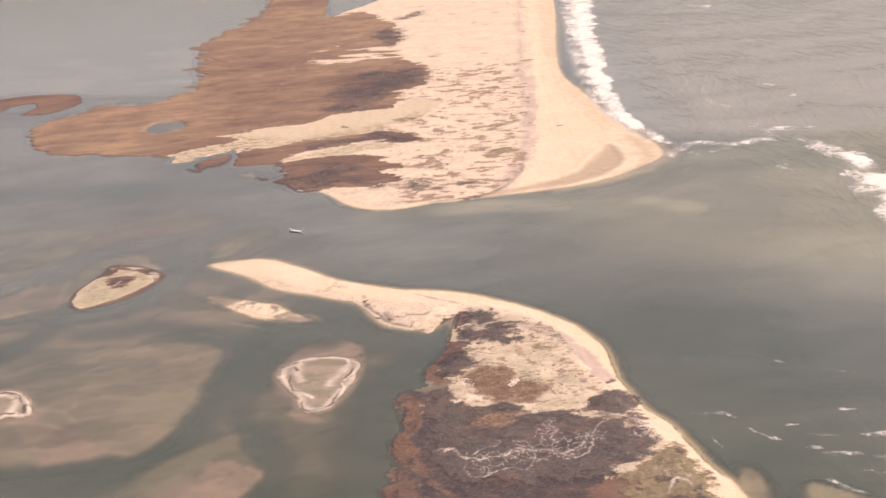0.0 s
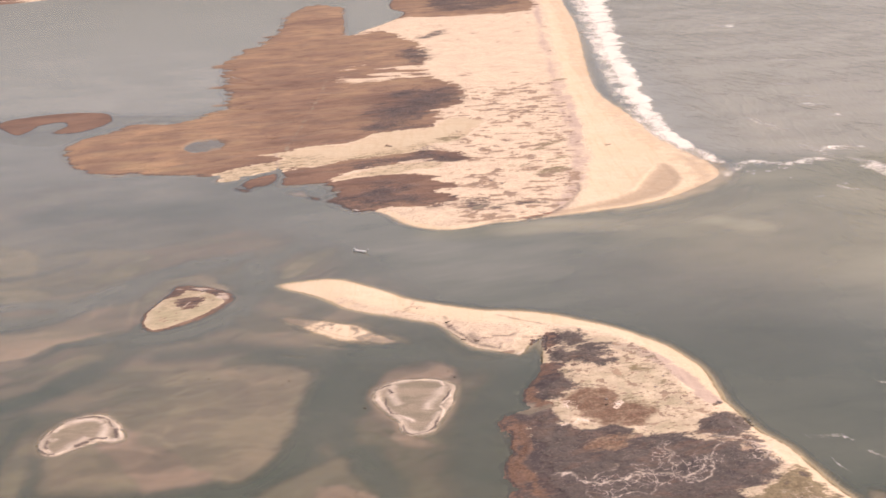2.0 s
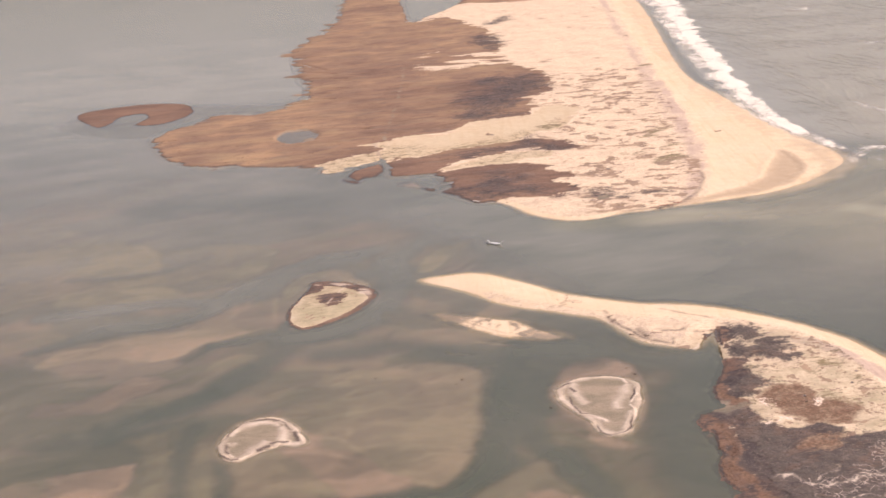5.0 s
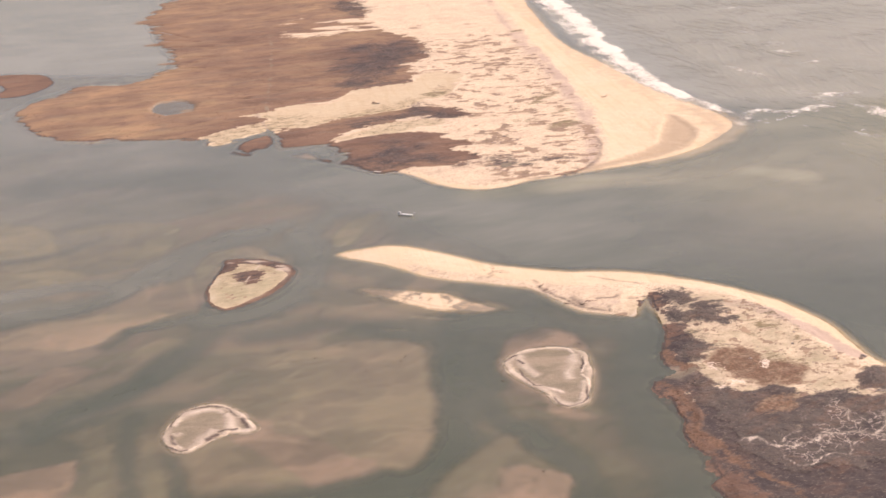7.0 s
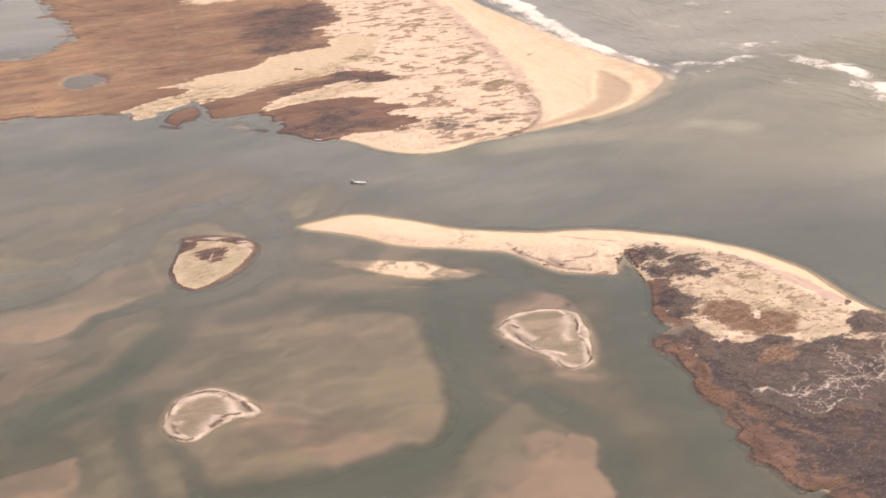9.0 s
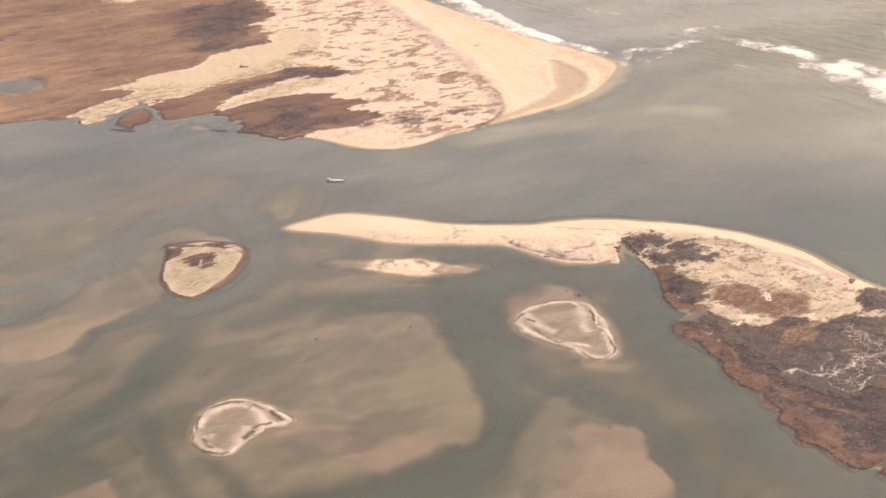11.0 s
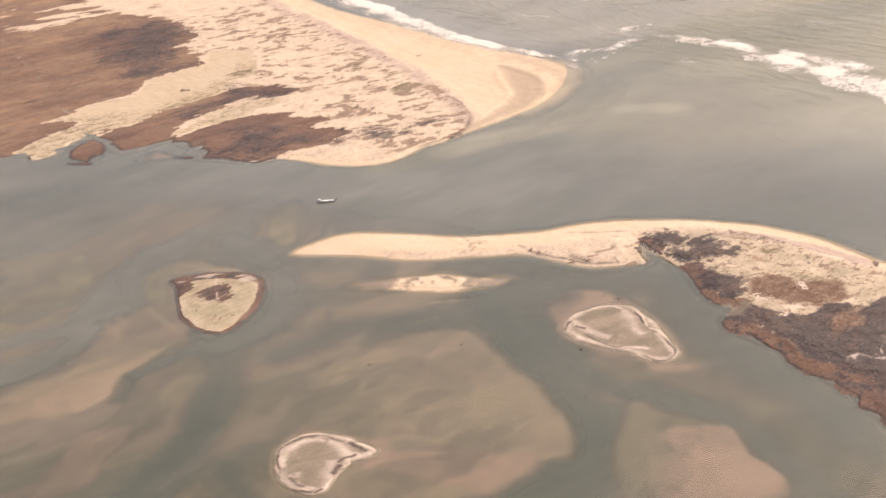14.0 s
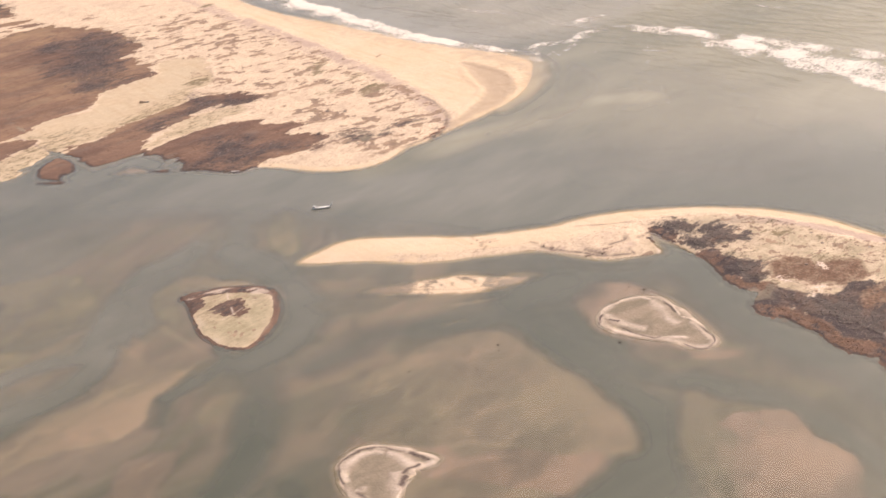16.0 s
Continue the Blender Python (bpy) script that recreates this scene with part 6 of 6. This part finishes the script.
for k, (dx, dy) in enumerate(((-8, 931.5), (-4, 932.5), (0, 934), (3, 935), (7, 936), (11, 937.5), (14, 939))):
    driftwood(on(NORTH_GRID, dx, dy), 20 + 35 * math.sin(k * 2.1), 4.5, RED_WOOD, "reddish timber heaped along the eroded dune edge")
for k, (dx, dy) in enumerate(((-61, 705), (-53, 700.5), (-70, 733))):
    driftwood(on(SOUTH_GRID, dx, dy), -30 + 40 * k, 3.2, WOOD, "brown driftwood caught in the wrack line of the spit")


def weed_clump(at, size, label):
    v, f = clumps(rng, np.array([0.0]), np.array([0.0]), np.array([0.0]), np.array([size * 0.8]), np.array([0.45]), 22)
    ob = soup("weed_clump", v, f, WEED)
    ob.matrix_basis = pose(*at)
    return tagged(ob, label, "clump", "dark clumps on the shoals")


WEED = plant("dark_eelgrass_peat", (0.055, 0.042, 0.034), (0.11, 0.08, 0.06))
for dx, dy, size in ((-80, 666, 0.7), (-84, 668, 0.5), (-76, 663, 0.7), (-73, 660, 0.9), (-70, 658, 0.6), (-67, 655, 1.0), (-64, 651, 0.9), (-66, 646, 0.6), (-68, 631, 0.5), (-100, 666, 0.6), (-106, 662, 0.5), (-94, 668, 0.5), (-118, 620, 1.2), (-107, 620, 0.7), (-90, 664, 0.5),
                     (-183, 651, 0.8), (-211, 676, 1.0), (-203, 673, 0.6), (-229, 625, 0.6), (-196, 640, 0.5), (-165, 661, 0.9), (-160, 664, 0.8), (-133, 590, 0.8), (-246, 640, 0.5), (-172, 628, 0.5), (-121, 556, 0.7), (-118, 534, 0.8), (-140, 560, 0.5)):
    weed_clump((dx + rng.uniform(-2, 2), dy + rng.uniform(-3, 3), -0.12), size * rng.uniform(0.6, 1.05), "dark clump of eelgrass and peat on a submerged shoal")

# the anchored work barge
WHITE, DECK, DARK, GLASS = painted("white_hull_paint", (0.56, 0.55, 0.52), 0.5), painted("grey_deck_paint", (0.36, 0.35, 0.33), 0.7), painted("dark_rubber_and_steel", (0.05, 0.05, 0.05), 0.6), painted("dark_cabin_glass", (0.03, 0.035, 0.04), 0.1)


def work_boat(at, turn):
    """A flat white work boat: wheelhouse at one end, raised ramp at the other."""
    base = new("work_boat")
    base.matrix_basis = pose(*at, 0, 0, turn)
    hull = bmesh.new()
    ring_ = [(-5.4, 1.5), (-5.6, 1.2), (-5.6, -1.2), (-5.4, -1.5), (4.2, -1.5), (5.5, -0.9), (5.7, 0), (5.5, 0.9), (4.2, 1.5)]
    low = [hull.verts.new((px * 0.94, py * 0.8, -0.35)) for px, py in ring_]
    top = [hull.verts.new((px, py, 0.75 + (0.25 if px > 4 else 0))) for px, py in ring_]
    for k in range(len(ring_)):
        j = (k + 1) % len(ring_)
        hull.faces.new((low[k], low[j], top[j], top[k]))
    hull.faces.new(top)
    hull.faces.new(low[::-1])
    part("hull", hull, WHITE, base)
    deck = bmesh.new()
    box(deck, (8.6, 2.6, 0.05), (-0.6, 0, 0.80))
    part("deck", deck, DECK, base, "worn grey deck")
    for side in (-1.46, 1.46):
        rail = bmesh.new()
        box(rail, (9.4, 0.12, 0.16), (-0.5, side, 0.84), bevel=0.03)
        part("gunwale", rail, WHITE, base)
    cabin = bmesh.new()
    box(cabin, (1.3, 1.5, 1.3), (-4.6, 0, 1.45), bevel=0.08)
    wheelhouse = part("wheelhouse", cabin, WHITE, base)
    roof = bmesh.new()
    box(roof, (1.6, 1.8, 0.1), (-4.6, 0, 2.15), bevel=0.03)
    part("roof", roof, WHITE, wheelhouse)
    for wx_, wy_, sx, sy in ((-3.94, 0, 0.03, 1.2), (-5.26, 0, 0.03, 1.2), (-4.6, 0.76, 1.0, 0.03), (-4.6, -0.76, 1.0, 0.03)):
        pane = bmesh.new()
        box(pane, (sx, sy, 0.45), (wx_, wy_, 1.7))
        part("window", pane, GLASS, wheelhouse, "dark wheelhouse window")
    mast = bmesh.new()
    rod(mast, (-4.9, 0, 2.15), (-4.9, 0, 3.6), 0.06, 0.04)
    rod(mast, (-4.9, -0.5, 3.1), (-4.9, 0.5, 3.1), 0.03)
    part("mast", mast, WHITE, base)
    ramp = bmesh.new()
    box(ramp, (3.0, 2.0, 0.16), (6.2, 0, 2.0), (0, -48, 0), bevel=0.03)
    ramp_ob = part("bow_ramp", ramp, DECK, base, "raised grey bow ramp")
    for side in (-0.75, 0.75):
        chain = bmesh.new()
        rod(chain, (4.4, side, 2.0), (7.1, side, 2.3), 0.03)
        part("chain", chain, DARK, ramp_ob)
        post = bmesh.new()
        rod(post, (4.4, side, 0.9), (4.4, side, 2.05), 0.05)
        part("ramp_post", post, DARK, base)
    for k in range(5):
        for side in (-1.56, 1.56):
            tyre = bmesh.new()
            g = bmesh.ops.create_cone(tyre, cap_ends=True, segments=12, radius1=0.22, radius2=0.22, depth=0.12)
            bmesh.ops.transform(tyre, matrix=pose(-4.4 + 2.0 * k, side, 0.45, 90), verts=g["verts"])
            part("fender", tyre, DARK, base, "black tyre fender")
    motor = bmesh.new()
    box(motor, (0.5, 0.5, 0.9), (-5.85, 0, 0.55), bevel=0.1)
    part("outboard_motor", motor, DARK, base)
    return tagged(base, "flat white work boat with wheelhouse and raised grey bow ramp", "boat")


boat = work_boat((-130.4, 879.2, 0.05), -31)
boat.scale = (1.0, 0.76, 0.9)


def landing_float(at, turn):
    """A weathered plank float drawn up at the marsh edge."""
    base = new("landing_float")
    base.matrix_basis = pose(*at, 0, 0, turn)
    for side in (-0.7, 0.7):
        beam = bmesh.new()
        box(beam, (6.2, 0.22, 0.3), (0, side, 0.15), bevel=0.03)
        part("beam", beam, WOOD, base)
    for k in range(16):
        plank = bmesh.new()
        box(plank, (0.34, 1.7, 0.06), (-2.85 + 0.38 * k, 0, 0.34), bevel=0.01)
        part("plank", plank, PALE_PLANK, base)
    for dx in (-3.0, 3.0):
        pile = bmesh.new()
        rod(pile, (dx, 0.95, -0.5), (dx, 0.95, 1.2), 0.12, 0.1, 8)
        part("pile", pile, WOOD, base)
    return tagged(base, "pale weathered plank float at the marsh edge", "float")


PALE_PLANK = painted("bleached_planks", (0.42, 0.39, 0.35), 0.8)
landing_float((-137.6, 980.4, 0.12), -28)
